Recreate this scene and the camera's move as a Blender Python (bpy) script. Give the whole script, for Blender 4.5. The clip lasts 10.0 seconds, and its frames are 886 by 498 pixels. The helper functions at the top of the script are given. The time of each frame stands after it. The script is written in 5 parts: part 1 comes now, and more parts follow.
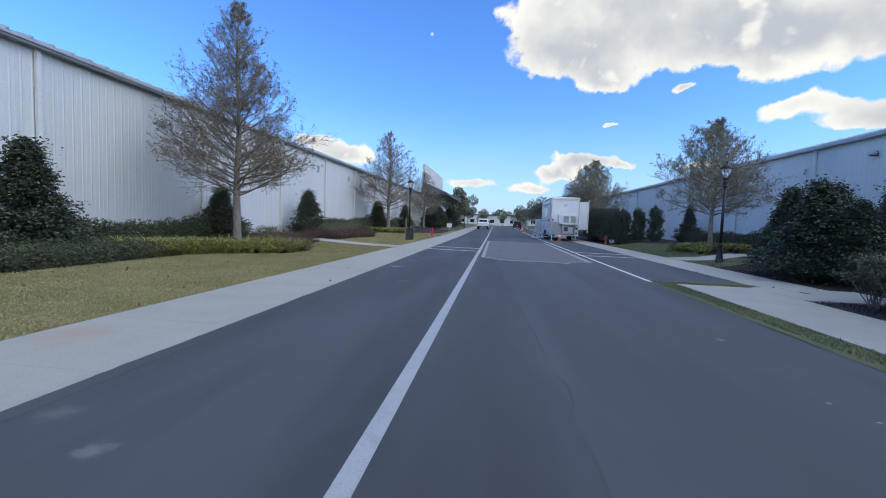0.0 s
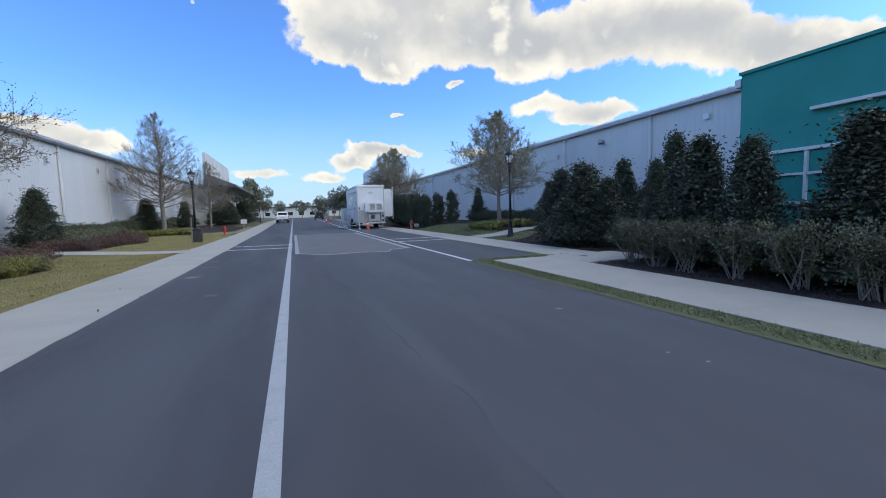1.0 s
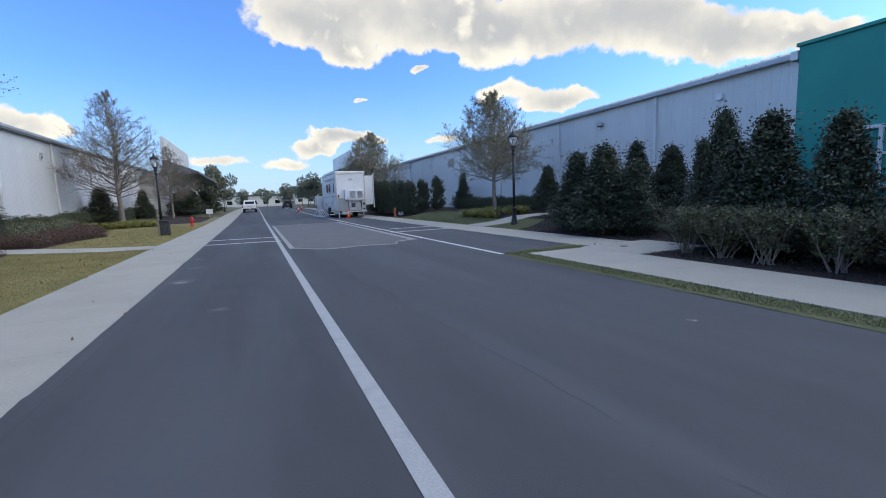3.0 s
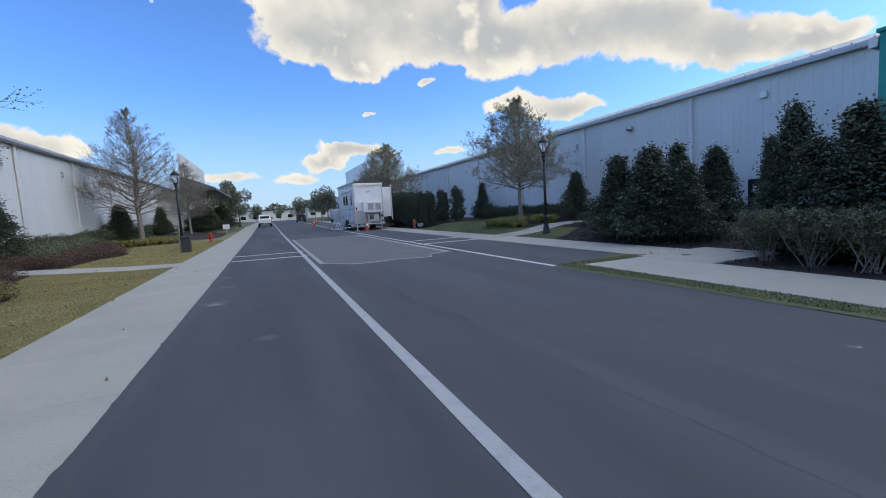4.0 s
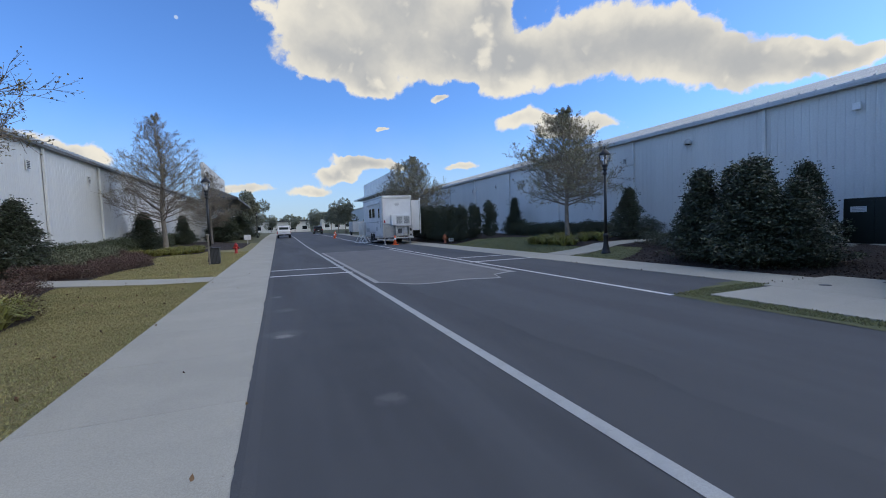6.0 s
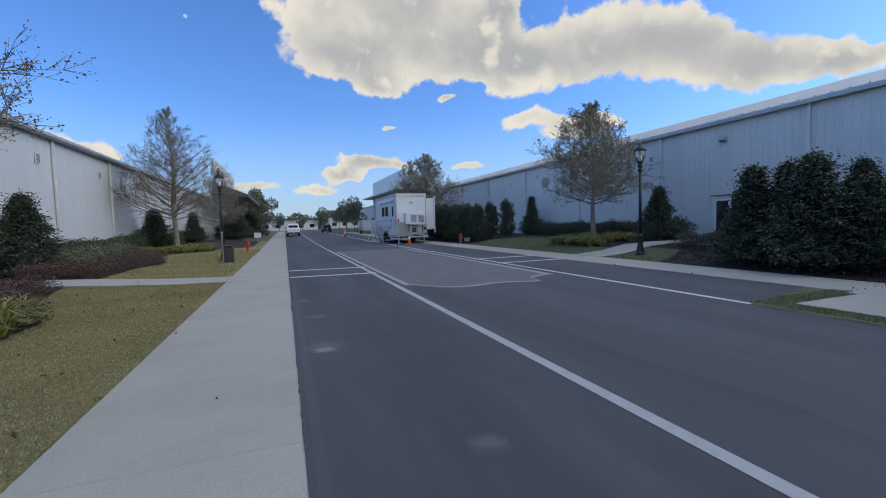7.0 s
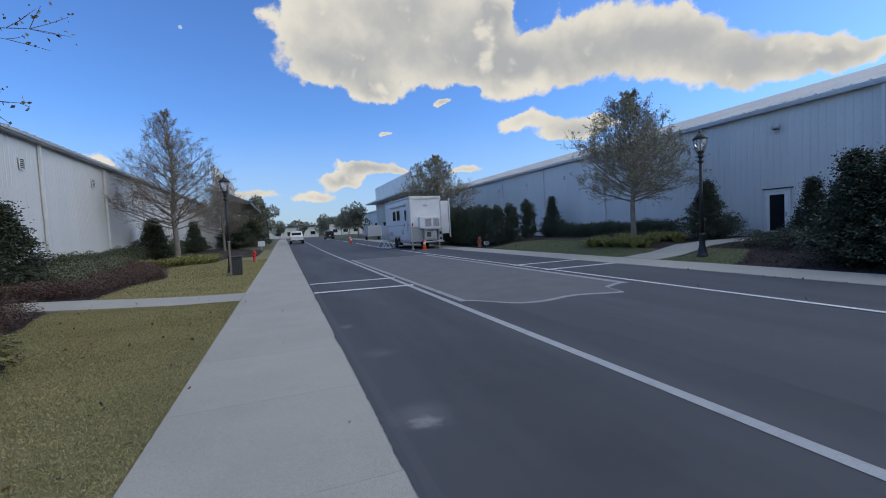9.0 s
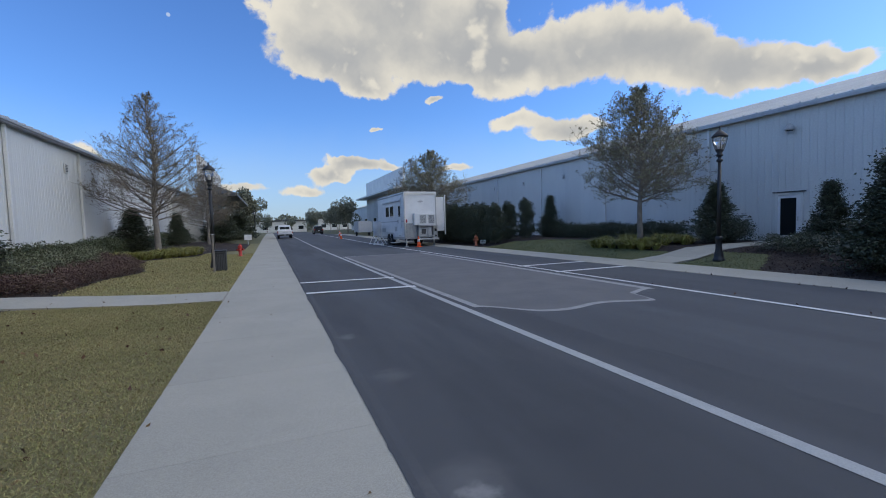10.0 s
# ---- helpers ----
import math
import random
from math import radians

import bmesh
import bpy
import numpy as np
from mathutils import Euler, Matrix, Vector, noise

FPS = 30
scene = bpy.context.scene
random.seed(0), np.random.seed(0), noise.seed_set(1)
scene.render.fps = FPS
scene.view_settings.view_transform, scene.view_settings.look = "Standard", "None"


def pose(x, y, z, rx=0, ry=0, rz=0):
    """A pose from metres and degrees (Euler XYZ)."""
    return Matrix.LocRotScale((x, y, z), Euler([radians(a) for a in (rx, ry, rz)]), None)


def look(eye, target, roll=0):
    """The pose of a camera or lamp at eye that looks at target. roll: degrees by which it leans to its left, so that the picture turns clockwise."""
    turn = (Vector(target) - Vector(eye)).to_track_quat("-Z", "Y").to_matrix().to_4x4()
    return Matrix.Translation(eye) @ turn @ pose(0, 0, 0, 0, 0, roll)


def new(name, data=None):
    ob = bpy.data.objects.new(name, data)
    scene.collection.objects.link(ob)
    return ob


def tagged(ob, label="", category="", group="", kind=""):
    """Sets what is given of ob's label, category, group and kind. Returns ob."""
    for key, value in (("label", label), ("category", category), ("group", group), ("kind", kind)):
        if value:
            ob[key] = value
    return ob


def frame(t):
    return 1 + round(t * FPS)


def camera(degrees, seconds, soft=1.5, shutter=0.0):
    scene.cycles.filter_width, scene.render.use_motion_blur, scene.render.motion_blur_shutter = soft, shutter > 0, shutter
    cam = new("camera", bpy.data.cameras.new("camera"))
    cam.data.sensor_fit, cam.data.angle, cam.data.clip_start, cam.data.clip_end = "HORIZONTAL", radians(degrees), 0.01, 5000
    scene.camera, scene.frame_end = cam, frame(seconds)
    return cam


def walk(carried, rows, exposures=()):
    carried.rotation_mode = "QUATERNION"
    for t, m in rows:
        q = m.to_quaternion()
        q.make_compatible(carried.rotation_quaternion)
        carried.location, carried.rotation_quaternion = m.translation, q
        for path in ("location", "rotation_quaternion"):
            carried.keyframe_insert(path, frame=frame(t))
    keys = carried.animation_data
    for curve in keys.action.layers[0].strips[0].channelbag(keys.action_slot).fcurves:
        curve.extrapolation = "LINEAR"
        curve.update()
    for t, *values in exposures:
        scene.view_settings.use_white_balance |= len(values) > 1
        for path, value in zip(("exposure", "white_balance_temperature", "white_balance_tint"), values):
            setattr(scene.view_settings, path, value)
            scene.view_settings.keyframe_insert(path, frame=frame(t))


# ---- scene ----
cam = camera(92.3, 10.0, soft=1.0)
PATH = [
    (0, (0.765, 2.169, 1.51), (0.525, 4.15, 1.377), 2.2),
    (0.5, (0.52, 2.59, 1.509), (0.743, 4.572, 1.354), 1.5),
    (1, (0.211, 2.993, 1.535), (0.866, 4.874, 1.356), -1.6),
    (1.5, (-0.008, 3.452, 1.516), (0.873, 5.232, 1.283), -0.5),
    (2, (-0.288, 3.959, 1.543), (0.59, 5.739, 1.297), -2.9),
    (2.5, (-0.566, 4.433, 1.583), (0.296, 6.221, 1.337), -1.8),
    (3, (-0.785, 5.067, 1.593), (0.008, 6.887, 1.349), -2.1),
    (4.5, (-1.554, 6.729, 1.604), (-0.806, 8.576, 1.436), -3.4),
    (5, (-1.814, 7.257, 1.627), (-1.071, 9.107, 1.475), -2.4),
    (5.5, (-2.037, 7.8, 1.648), (-1.31, 9.659, 1.516), -2.2),
    (6, (-2.335, 8.357, 1.665), (-1.618, 10.22, 1.544), -2.1),
    (7.5, (-2.919, 10.059, 1.656), (-2.235, 11.935, 1.531), -1.7),
    (8, (-3.083, 10.61, 1.681), (-2.402, 12.486, 1.566), -2.1),
    (8.5, (-3.287, 11.242, 1.693), (-2.601, 13.117, 1.584), -2.6),
    (9, (-3.384, 11.892, 1.675), (-2.686, 13.764, 1.571), -3.0),
    (9.5, (-3.486, 12.472, 1.683), (-2.771, 14.337, 1.58), -2.9),
    (10, (-3.44, 13.086, 1.655), (-2.693, 14.937, 1.538), -1.7),
]
walk(cam, [(t, look(eye, target, roll)) for t, eye, target, roll in PATH],
     exposures=[(0.0, 0.66, 5800, 6), (1.0, 0.66, 6050, 6), (2.0, 0.88, 6200, 6), (3.0, 0.68, 6200, 6), (4.5, 0.5, 6200, 6), (5.5, 0.4, 6200, 6), (10.0, 0.25, 6200, 6)])

# ---- light: late sun behind the big cloud, low on the right ----
SUN_AZ, SUN_EL = 104.0, 30.0
sun = new("sun", bpy.data.lights.new("sun", "SUN"))
sun.data.energy, sun.data.angle, sun.data.color = 0.32, radians(25), (1.0, 0.93, 0.82)
sun.matrix_world = look((200 * math.sin(radians(SUN_AZ)), 200 * math.cos(radians(SUN_AZ)), 200 * math.tan(radians(SUN_EL))), (0, 0, 0))


class Nodes:
    """Short ways to wire a node tree."""

    def __init__(self, tree):
        self.t = tree
        tree.nodes.clear()

    def add(self, kind, **inputs):
        n = self.t.nodes.new(kind)
        for k, v in inputs.items():
            if k.startswith("_"):
                self.link(v, n.inputs[int(k[1:])])
            elif k in n.bl_rna.properties:
                setattr(n, k, v)
            else:
                self.link(v, n.inputs[k.replace("__", " ")])
        return n

    def link(self, v, socket):
        if isinstance(v, bpy.types.NodeSocket):
            self.t.links.new(v, socket)
        else:
            socket.default_value = v

    def math(self, op, a, b=0.0, clamp=False):
        n = self.add("ShaderNodeMath", operation=op, use_clamp=clamp, _0=a, _1=b)
        return n.outputs[0]

    def mix(self, f, a, b, how="MIX"):
        n = self.add("ShaderNodeMix", data_type="RGBA", blend_type=how)
        for s, v in ((n.inputs[0], f), (n.inputs[6], a), (n.inputs[7], b)):
            self.link((*v, 1) if isinstance(v, tuple) and len(v) == 3 else v, s)
        return n.outputs[2]

    def noise(self, vec, scale, detail=4.0, rough=0.55, out=0):
        return self.add("ShaderNodeTexNoise", Vector=vec, Scale=scale, Detail=detail, Roughness=rough).outputs[out]

    def ramp(self, f, lo, hi):
        n = self.add("ShaderNodeMapRange", interpolation_type="SMOOTHSTEP")
        self.link(f, n.inputs[0])
        n.inputs[1].default_value, n.inputs[2].default_value = lo, hi
        return n.outputs[0]


# clouds: azimuth, elevation, half widths in degrees
CLOUDS = [(4.0, 23.0, 4.6, 3.8), (9.0, 20.3, 4.6, 2.8), (12.6, 17.6, 2.6, 1.5), (17, 22.4, 7, 4.0), (25, 21.2, 6.5, 4.2), (30.5, 19.2, 5.0, 2.6), (36.5, 20.3, 6.2, 4.0),
          (43.5, 20.6, 6.0, 3.5), (49, 19.0, 4.6, 2.8), (54, 16.4, 4.4, 2.9), (59.5, 15.0, 4.6, 2.2), (64.5, 14.2, 3.4, 1.3), (15, 27.5, 13, 3.0), (28, 25.2, 2.2, 1.6),
          (31.5, 13.0, 3.0, 1.0), (36.0, 11.4, 4.2, 1.7), (41.0, 11.4, 3.6, 1.2), (9.5, 8.8, 2.2, 0.8), (12.2, 8.1, 2.8, 0.75), (15.4, 7.3, 1.7, 0.6), (6.6, 6.6, 2.6, 1.25), (8.6, 7.0, 1.8, 0.9),
          (4.4, 4.4, 3.2, 0.75), (-3.4, 5.2, 4.0, 0.7), (-19.5, 8.0, 4.0, 1.3), (-24.0, 9.4, 2.8, 1.1), (21.7, 15.9, 1.35, 0.4), (14.1, 12.1, 1.0, 0.28), (24, 7.6, 3.0, 0.7)]
world = bpy.data.worlds.new("sky")
scene.world = world
world.use_nodes = True
w = Nodes(world.node_tree)
sky = w.add("ShaderNodeTexSky", sky_type="NISHITA", sun_disc=False, sun_elevation=radians(SUN_EL), sun_rotation=radians(SUN_AZ),
            air_density=1.0, dust_density=0.6, ozone_density=2.5)
way = w.add("ShaderNodeTexCoord").outputs["Generated"]
warp = w.add("ShaderNodeVectorMath", operation="MULTIPLY_ADD", _0=w.noise(way, 11.0, 5.0, 0.55, 1), _1=(0.07, 0.07, 0.056), _2=way).outputs[0]
warp = w.add("ShaderNodeVectorMath", operation="SUBTRACT", _0=warp, _1=(0.035, 0.035, 0.028)).outputs[0]
xyz = w.add("ShaderNodeSeparateXYZ", Vector=warp).outputs
az = w.math("ARCTAN2", xyz[0], xyz[1])
el = w.math("ARCSINE", xyz[2])
total = None
for a, e, sa, se in CLOUDS:
    u = w.math("MULTIPLY", w.math("SUBTRACT", az, radians(a)), 1 / radians(sa))
    v = w.math("MULTIPLY", w.math("SUBTRACT", el, radians(e)), 1 / radians(se))
    g = w.math("EXPONENT", w.math("MULTIPLY", w.math("ADD", w.math("MULTIPLY", u, u), w.math("MULTIPLY", v, v)), -1.0))
    total = g if total is None else w.math("ADD", total, g)
lit = w.add("ShaderNodeVectorMath", operation="ADD", _0=way, _1=(0.022, 0.0, 0.03)).outputs[0]
cells = w.add("ShaderNodeTexVoronoi", feature="SMOOTH_F1", Vector=warp, Scale=17.0, Detail=2.0, Roughness=0.5, Smoothness=0.6).outputs["Distance"]
billow = w.math("SUBTRACT", 0.85, cells)
puff = w.math("ADD", w.math("MULTIPLY", w.noise(way, 9.0, 8.0, 0.56), 0.6), w.math("MULTIPLY", billow, 0.42))
wisp = w.math("MULTIPLY", w.math("SUBTRACT", w.noise(warp, 26.0, 6.0, 0.6), 0.5), 0.75)
dens = w.math("ADD", w.math("ADD", total, wisp), w.math("MULTIPLY", w.math("SUBTRACT", puff, 0.46), 0.95))
# unseen broken cumulus, added overhead and behind as fill light
over = w.ramp(el, radians(32), radians(44))
behind = w.math("SUBTRACT", 1.0, w.ramp(w.math("COSINE", w.math("SUBTRACT", az, radians(25))), 0.1, 0.45))
fill_cloud = w.math("MULTIPLY", w.math("MAXIMUM", over, behind), w.ramp(w.math("ADD", w.noise(way, 2.6, 6.0, 0.6), w.math("MULTIPLY", xyz[0], 0.06)), 0.46, 0.60))
cover = w.math("MAXIMUM", w.ramp(dens, 0.27, 0.52), fill_cloud)
relief = w.math("SUBTRACT", w.noise(way, 7.0, 3.0, 0.5), w.noise(lit, 7.0, 3.0, 0.5))
# thick parts stand grey against the light behind them, thin rims and puffs glow
thick = w.ramp(w.math("ADD", total, w.math("MULTIPLY", w.math("SUBTRACT", w.noise(warp, 8.0, 4.0, 0.55), 0.5), 1.9)), 0.25, 1.75)
folds = w.ramp(w.math("ADD", w.noise(warp, 6.0, 5.0, 0.55), w.math("SUBTRACT", w.math("MULTIPLY", relief, 0.9), w.math("MULTIPLY", w.math("SUBTRACT", billow, 0.45), 0.55))), 0.36, 0.62)
shade = w.math("MULTIPLY", thick, w.math("ADD", 0.2, w.math("MULTIPLY", folds, 0.8)))
shade = w.math("MULTIPLY", shade, w.math("SUBTRACT", 1.0, w.math("MAXIMUM", over, behind)))
cloud = w.mix(shade, (0.70, 0.63, 0.535), (0.375, 0.365, 0.365))
# the added fill clouds are extra bright: blue from the west, warm from the east
cloud = w.mix(w.math("MULTIPLY", w.math("MAXIMUM", over, behind), 0.9), cloud, w.mix(w.ramp(xyz[0], -0.6, 0.3), (0.97, 1.25, 1.74), (1.72, 1.60, 1.46)))
clear = w.mix(1.0, sky.outputs[0], (0.082, 0.112, 0.168), "MULTIPLY")
clear = w.mix(w.math("MULTIPLY", w.ramp(el, radians(15), radians(0)), 0.6), clear, (0.40, 0.47, 0.58))
# pale day moon
MOON = (math.sin(radians(-9.4)) * math.cos(radians(22.9)), math.cos(radians(-9.4)) * math.cos(radians(22.9)), math.sin(radians(22.9)))
near_moon = w.add("ShaderNodeVectorMath", operation="DISTANCE", _0=way, _1=MOON).outputs["Value"]
clear = w.mix(w.math("MULTIPLY", w.ramp(near_moon, 0.0042, 0.0022), 0.55), clear, (0.62, 0.66, 0.72))
back = w.add("ShaderNodeBackground", Color=w.mix(cover, clear, cloud), Strength=1.0)
w.add("ShaderNodeOutputWorld", Surface=back.outputs[0])


# ---- materials ----
def material(name, base, second=None, scale=3.0, fine=60.0, rough=0.8, metal=0.0, bump=0.15, spread=0.0, fine_mix=0.35, contrast=(0.35, 0.65), island=False, depth=0.01, stains=()):
    m = bpy.data.materials.new(name)
    m.use_nodes = True
    n = Nodes(m.node_tree)
    co = n.add("ShaderNodeTexCoord").outputs["Object"]
    co = n.add("ShaderNodeNewGeometry").outputs["Position"] if spread == 0 else co
    second = second or tuple(0.75 * c for c in base)
    big = n.ramp(n.noise(co, scale, 5.0, 0.6), *contrast)
    small = n.noise(co, fine, 3.0, 0.6)
    col = n.mix(big, base, second)
    col = n.mix(fine_mix, col, n.mix(n.ramp(small, 0.3, 0.7), tuple(0.55 * c for c in base), tuple(min(1, 1.35 * c) for c in base)))
    if spread or island:
        pick = n.add("ShaderNodeNewGeometry").outputs["Random Per Island"] if island else n.add("ShaderNodeObjectInfo").outputs["Random"]
        val = n.math("ADD", n.math("MULTIPLY", pick, 2 * max(spread, 0.01)), 1 - max(spread, 0.01))
        hsv = n.add("ShaderNodeHueSaturation", Value=val, Color=col, Hue=n.math("ADD", n.math("MULTIPLY", pick, 0.06 * (1 if island else 0)), 0.5 - 0.03 * (1 if island else 0)))
        col = hsv.outputs[0]
    for sx, sy, sr, amount, tint in stains:
        rag = n.add("ShaderNodeVectorMath", operation="MULTIPLY_ADD", _0=n.noise(co, 2.5, 5.0, 0.65, 1), _1=(0.9, 0.9, 0.0), _2=co).outputs[0]
        gap = n.add("ShaderNodeVectorMath", operation="DISTANCE", _0=rag, _1=(sx + 0.45, sy + 0.45, 0.0)).outputs["Value"]
        col = n.mix(n.math("MULTIPLY", n.ramp(gap, sr, 0.05), amount), col, tint)
    b = n.add("ShaderNodeBsdfPrincipled", Base__Color=col, Metallic=metal)
    n.link(n.math("ADD", n.math("MULTIPLY", small, 0.2), rough - 0.1, True), b.inputs["Roughness"])
    if bump:
        n.link(n.add("ShaderNodeBump", Strength=bump, Distance=depth, Height=small).outputs[0], b.inputs["Normal"])
    n.add("ShaderNodeOutputMaterial", Surface=b.outputs[0])
    return m


# dried pale splashes on the asphalt: x, y, radius, strength
SPLASHES = [(-2.34, 15.35, 0.16, 0.8), (-2.34, 15.5, 0.4, 0.25), (-2.27, 17.6, 0.3, 0.22), (-1.65, 4.45, 0.14, 0.45), (-2.34, 4.83, 0.18, 0.25), (-1.4, 12.3, 0.2, 0.25), (3.95, 8.42, 0.08, 0.5), (-2.45, 19.5, 0.2, 0.3)]


def asphalt_material():
    m = bpy.data.materials.new("asphalt")
    m.use_nodes = True
    n = Nodes(m.node_tree)
    co = n.add("ShaderNodeNewGeometry").outputs["Position"]
    stretch = n.add("ShaderNodeVectorMath", operation="MULTIPLY", _0=co, _1=(0.8, 0.10, 1.0)).outputs[0]
    lanes = n.ramp(n.noise(stretch, 1.0, 4.0, 0.55), 0.38, 0.62)
    cloudy = n.ramp(n.noise(co, 0.9, 5.0, 0.65), 0.35, 0.7)
    col = n.mix(lanes, (0.036, 0.040, 0.046), (0.086, 0.092, 0.102))
    xs = n.add("ShaderNodeSeparateXYZ", Vector=co).outputs
    seam = n.math("ADD", xs[0], n.math("MULTIPLY", n.math("SUBTRACT", n.noise(n.add("ShaderNodeVectorMath", operation="MULTIPLY", _0=co, _1=(0.05, 0.35, 1.0)).outputs[0], 1.0, 3.0), 0.5), 0.7))
    seam = n.math("ADD", seam, n.math("MULTIPLY", xs[1], 0.05))
    newer = n.math("MULTIPLY", n.ramp(seam, 1.74, 1.79), 0.4)
    col = n.mix(newer, col, (0.102, 0.108, 0.118))
    crack = n.math("MULTIPLY", n.ramp(n.math("ABSOLUTE", n.math("SUBTRACT", seam, 1.765)), 0.022, 0.004), n.ramp(n.noise(co, 0.7, 3.0), 0.4, 0.6))
    col = n.mix(n.math("MULTIPLY", crack, 0.6), col, (0.02, 0.02, 0.022))
    middle = n.math("MULTIPLY", n.math("MULTIPLY", n.ramp(xs[0], 0.1, 0.4), n.ramp(seam, 1.78, 1.4)), 0.4)
    col = n.mix(middle, col, (0.042, 0.043, 0.047))
    edge_dark = n.math("MULTIPLY", n.ramp(xs[0], -1.7, -2.4), 0.35)
    col = n.mix(edge_dark, col, (0.045, 0.046, 0.05))
    col = n.mix(n.math("MULTIPLY", cloudy, 0.45), col, (0.068, 0.070, 0.073))
    scuff = n.ramp(n.noise(co, 2.2, 7.0, 0.7), 0.69, 0.78)
    col = n.mix(n.math("MULTIPLY", scuff, 0.35), col, (0.22, 0.21, 0.20))
    rag = n.add("ShaderNodeVectorMath", operation="MULTIPLY_ADD", _0=n.noise(co, 5.0, 5.0, 0.7, 1), _1=(0.35, 0.35, 0.0), _2=co).outputs[0]
    for sx, sy, sr, amount in SPLASHES:
        gap = n.add("ShaderNodeVectorMath", operation="DISTANCE", _0=rag, _1=(sx + 0.175, sy + 0.175, 0.0)).outputs["Value"]
        col = n.mix(n.math("MULTIPLY", n.ramp(gap, sr, 0.02), amount), col, (0.40, 0.385, 0.36))
    grain = n.noise(co, 160.0, 2.0, 0.7)
    col = n.mix(0.4, col, n.mix(n.ramp(grain, 0.3, 0.7), (0.03, 0.03, 0.033), (0.12, 0.12, 0.125)))
    b = n.add("ShaderNodeBsdfPrincipled", Base__Color=col, Roughness=0.88)
    n.link(n.add("ShaderNodeBump", Strength=0.35, Distance=0.006, Height=grain).outputs[0], b.inputs["Normal"])
    n.add("ShaderNodeOutputMaterial", Surface=b.outputs[0])
    return m


ASPHALT = asphalt_material()
PATCH = material("patch_asphalt", (0.13, 0.128, 0.128), (0.165, 0.16, 0.155), 1.2, 140, 0.9, bump=0.3, depth=0.005)
PATCH_RIM = material("patch_rim", (0.36, 0.355, 0.34), (0.27, 0.265, 0.26), 3, 90, 0.9)
PAINT = material("road_paint", (0.40, 0.405, 0.395), (0.31, 0.315, 0.31), 5.0, 90, 0.7, contrast=(0.45, 0.75), fine_mix=0.25)
FRESH = material("fresh_road_paint", (0.68, 0.68, 0.66), (0.54, 0.54, 0.52), 4.0, 90, 0.7, contrast=(0.5, 0.8), fine_mix=0.2)
CONCRETE = material("concrete", (0.405, 0.385, 0.325), (0.35, 0.335, 0.285), 0.8, 120, 0.9, bump=0.12, spread=0.02, stains=[(-4.1, 6.5, 0.5, 0.5, (0.44, 0.29, 0.18)), (-3.6, 15.2, 0.8, 0.25, (0.33, 0.31, 0.27)), (-3.9, 11.0, 0.9, 0.25, (0.34, 0.32, 0.28))])
EARTH = material("far_ground", (0.10, 0.105, 0.05), (0.14, 0.125, 0.06), 0.15, 6, 0.95)
LAWN = material("lawn", (0.24, 0.21, 0.10), (0.18, 0.175, 0.075), 0.9, 55, 0.95, bump=0.6, depth=0.03)
BLADE = material("grass_blade", (0.37, 0.32, 0.15), (0.26, 0.245, 0.105), 0.8, 20, 0.8, bump=0, island=True, spread=0.2)
# east turf: greener, and darkened because shade is put into its colour
LAWN_SHADED = material("green_lawn_shaded", (0.13, 0.135, 0.06), (0.10, 0.115, 0.05), 0.9, 55, 0.95, bump=0.6, depth=0.03)
BLADE_SHADED = material("green_blade_shaded", (0.19, 0.195, 0.085), (0.145, 0.16, 0.068), 0.8, 20, 0.8, bump=0, island=True, spread=0.25)
MULCH = material("mulch", (0.036, 0.024, 0.019), (0.022, 0.015, 0.012), 2.0, 45, 0.95, bump=0.9, depth=0.04)
CHIP = material("bark_chips", (0.055, 0.034, 0.026), (0.025, 0.017, 0.014), 2.0, 45, 0.95, bump=0, island=True, spread=0.5)
WALL = material("white_metal_cladding", (0.63, 0.635, 0.612), (0.59, 0.59, 0.575), 0.25, 14, 0.5, metal=0.0, bump=0.03, spread=0.025, fine_mix=0.1)
TRIM = material("white_metal_trim", (0.72, 0.72, 0.69), (0.62, 0.62, 0.60), 0.6, 20, 0.45, bump=0.02, fine_mix=0.12)
ROOF = material("roof_metal", (0.52, 0.53, 0.53), (0.44, 0.45, 0.46), 0.3, 10, 0.4, metal=0.3, bump=0.03, fine_mix=0.15)
DARKTRIM = material("dark_trim", (0.06, 0.062, 0.065), None, 1.0, 30, 0.5, fine_mix=0.2, bump=0.03)
GUTTER = material("grey_gutter", (0.24, 0.245, 0.25), None, 1.0, 30, 0.5, fine_mix=0.2, bump=0.03)
CLIPPED = material("clipped_leaf", (0.088, 0.098, 0.046), (0.12, 0.108, 0.06), 1.0, 20, 0.6, bump=0, island=True, spread=0.4)
GREEN = material("green_stucco", (0.045, 0.29, 0.245), (0.035, 0.25, 0.21), 0.5, 70, 0.75, bump=0.2, fine_mix=0.2)
BARK = material("bark", (0.24, 0.21, 0.175), (0.15, 0.13, 0.11), 6.0, 50, 0.9, bump=0.6)
TWIG = material("twig", (0.225, 0.19, 0.155), (0.17, 0.14, 0.115), 4.0, 40, 0.9, bump=0)
OAK_LEAF = material("sparse_leaf", (0.19, 0.165, 0.095), (0.20, 0.145, 0.085), 1.0, 20, 0.7, bump=0, island=True, spread=0.45)
HOLLY = material("holly_leaf", (0.048, 0.060, 0.034), (0.060, 0.070, 0.038), 1.0, 20, 0.48, bump=0, island=True, spread=0.5)
HEDGE = material("hedge_leaf", (0.065, 0.08, 0.036), (0.09, 0.098, 0.045), 1.0, 20, 0.55, bump=0, island=True, spread=0.45)
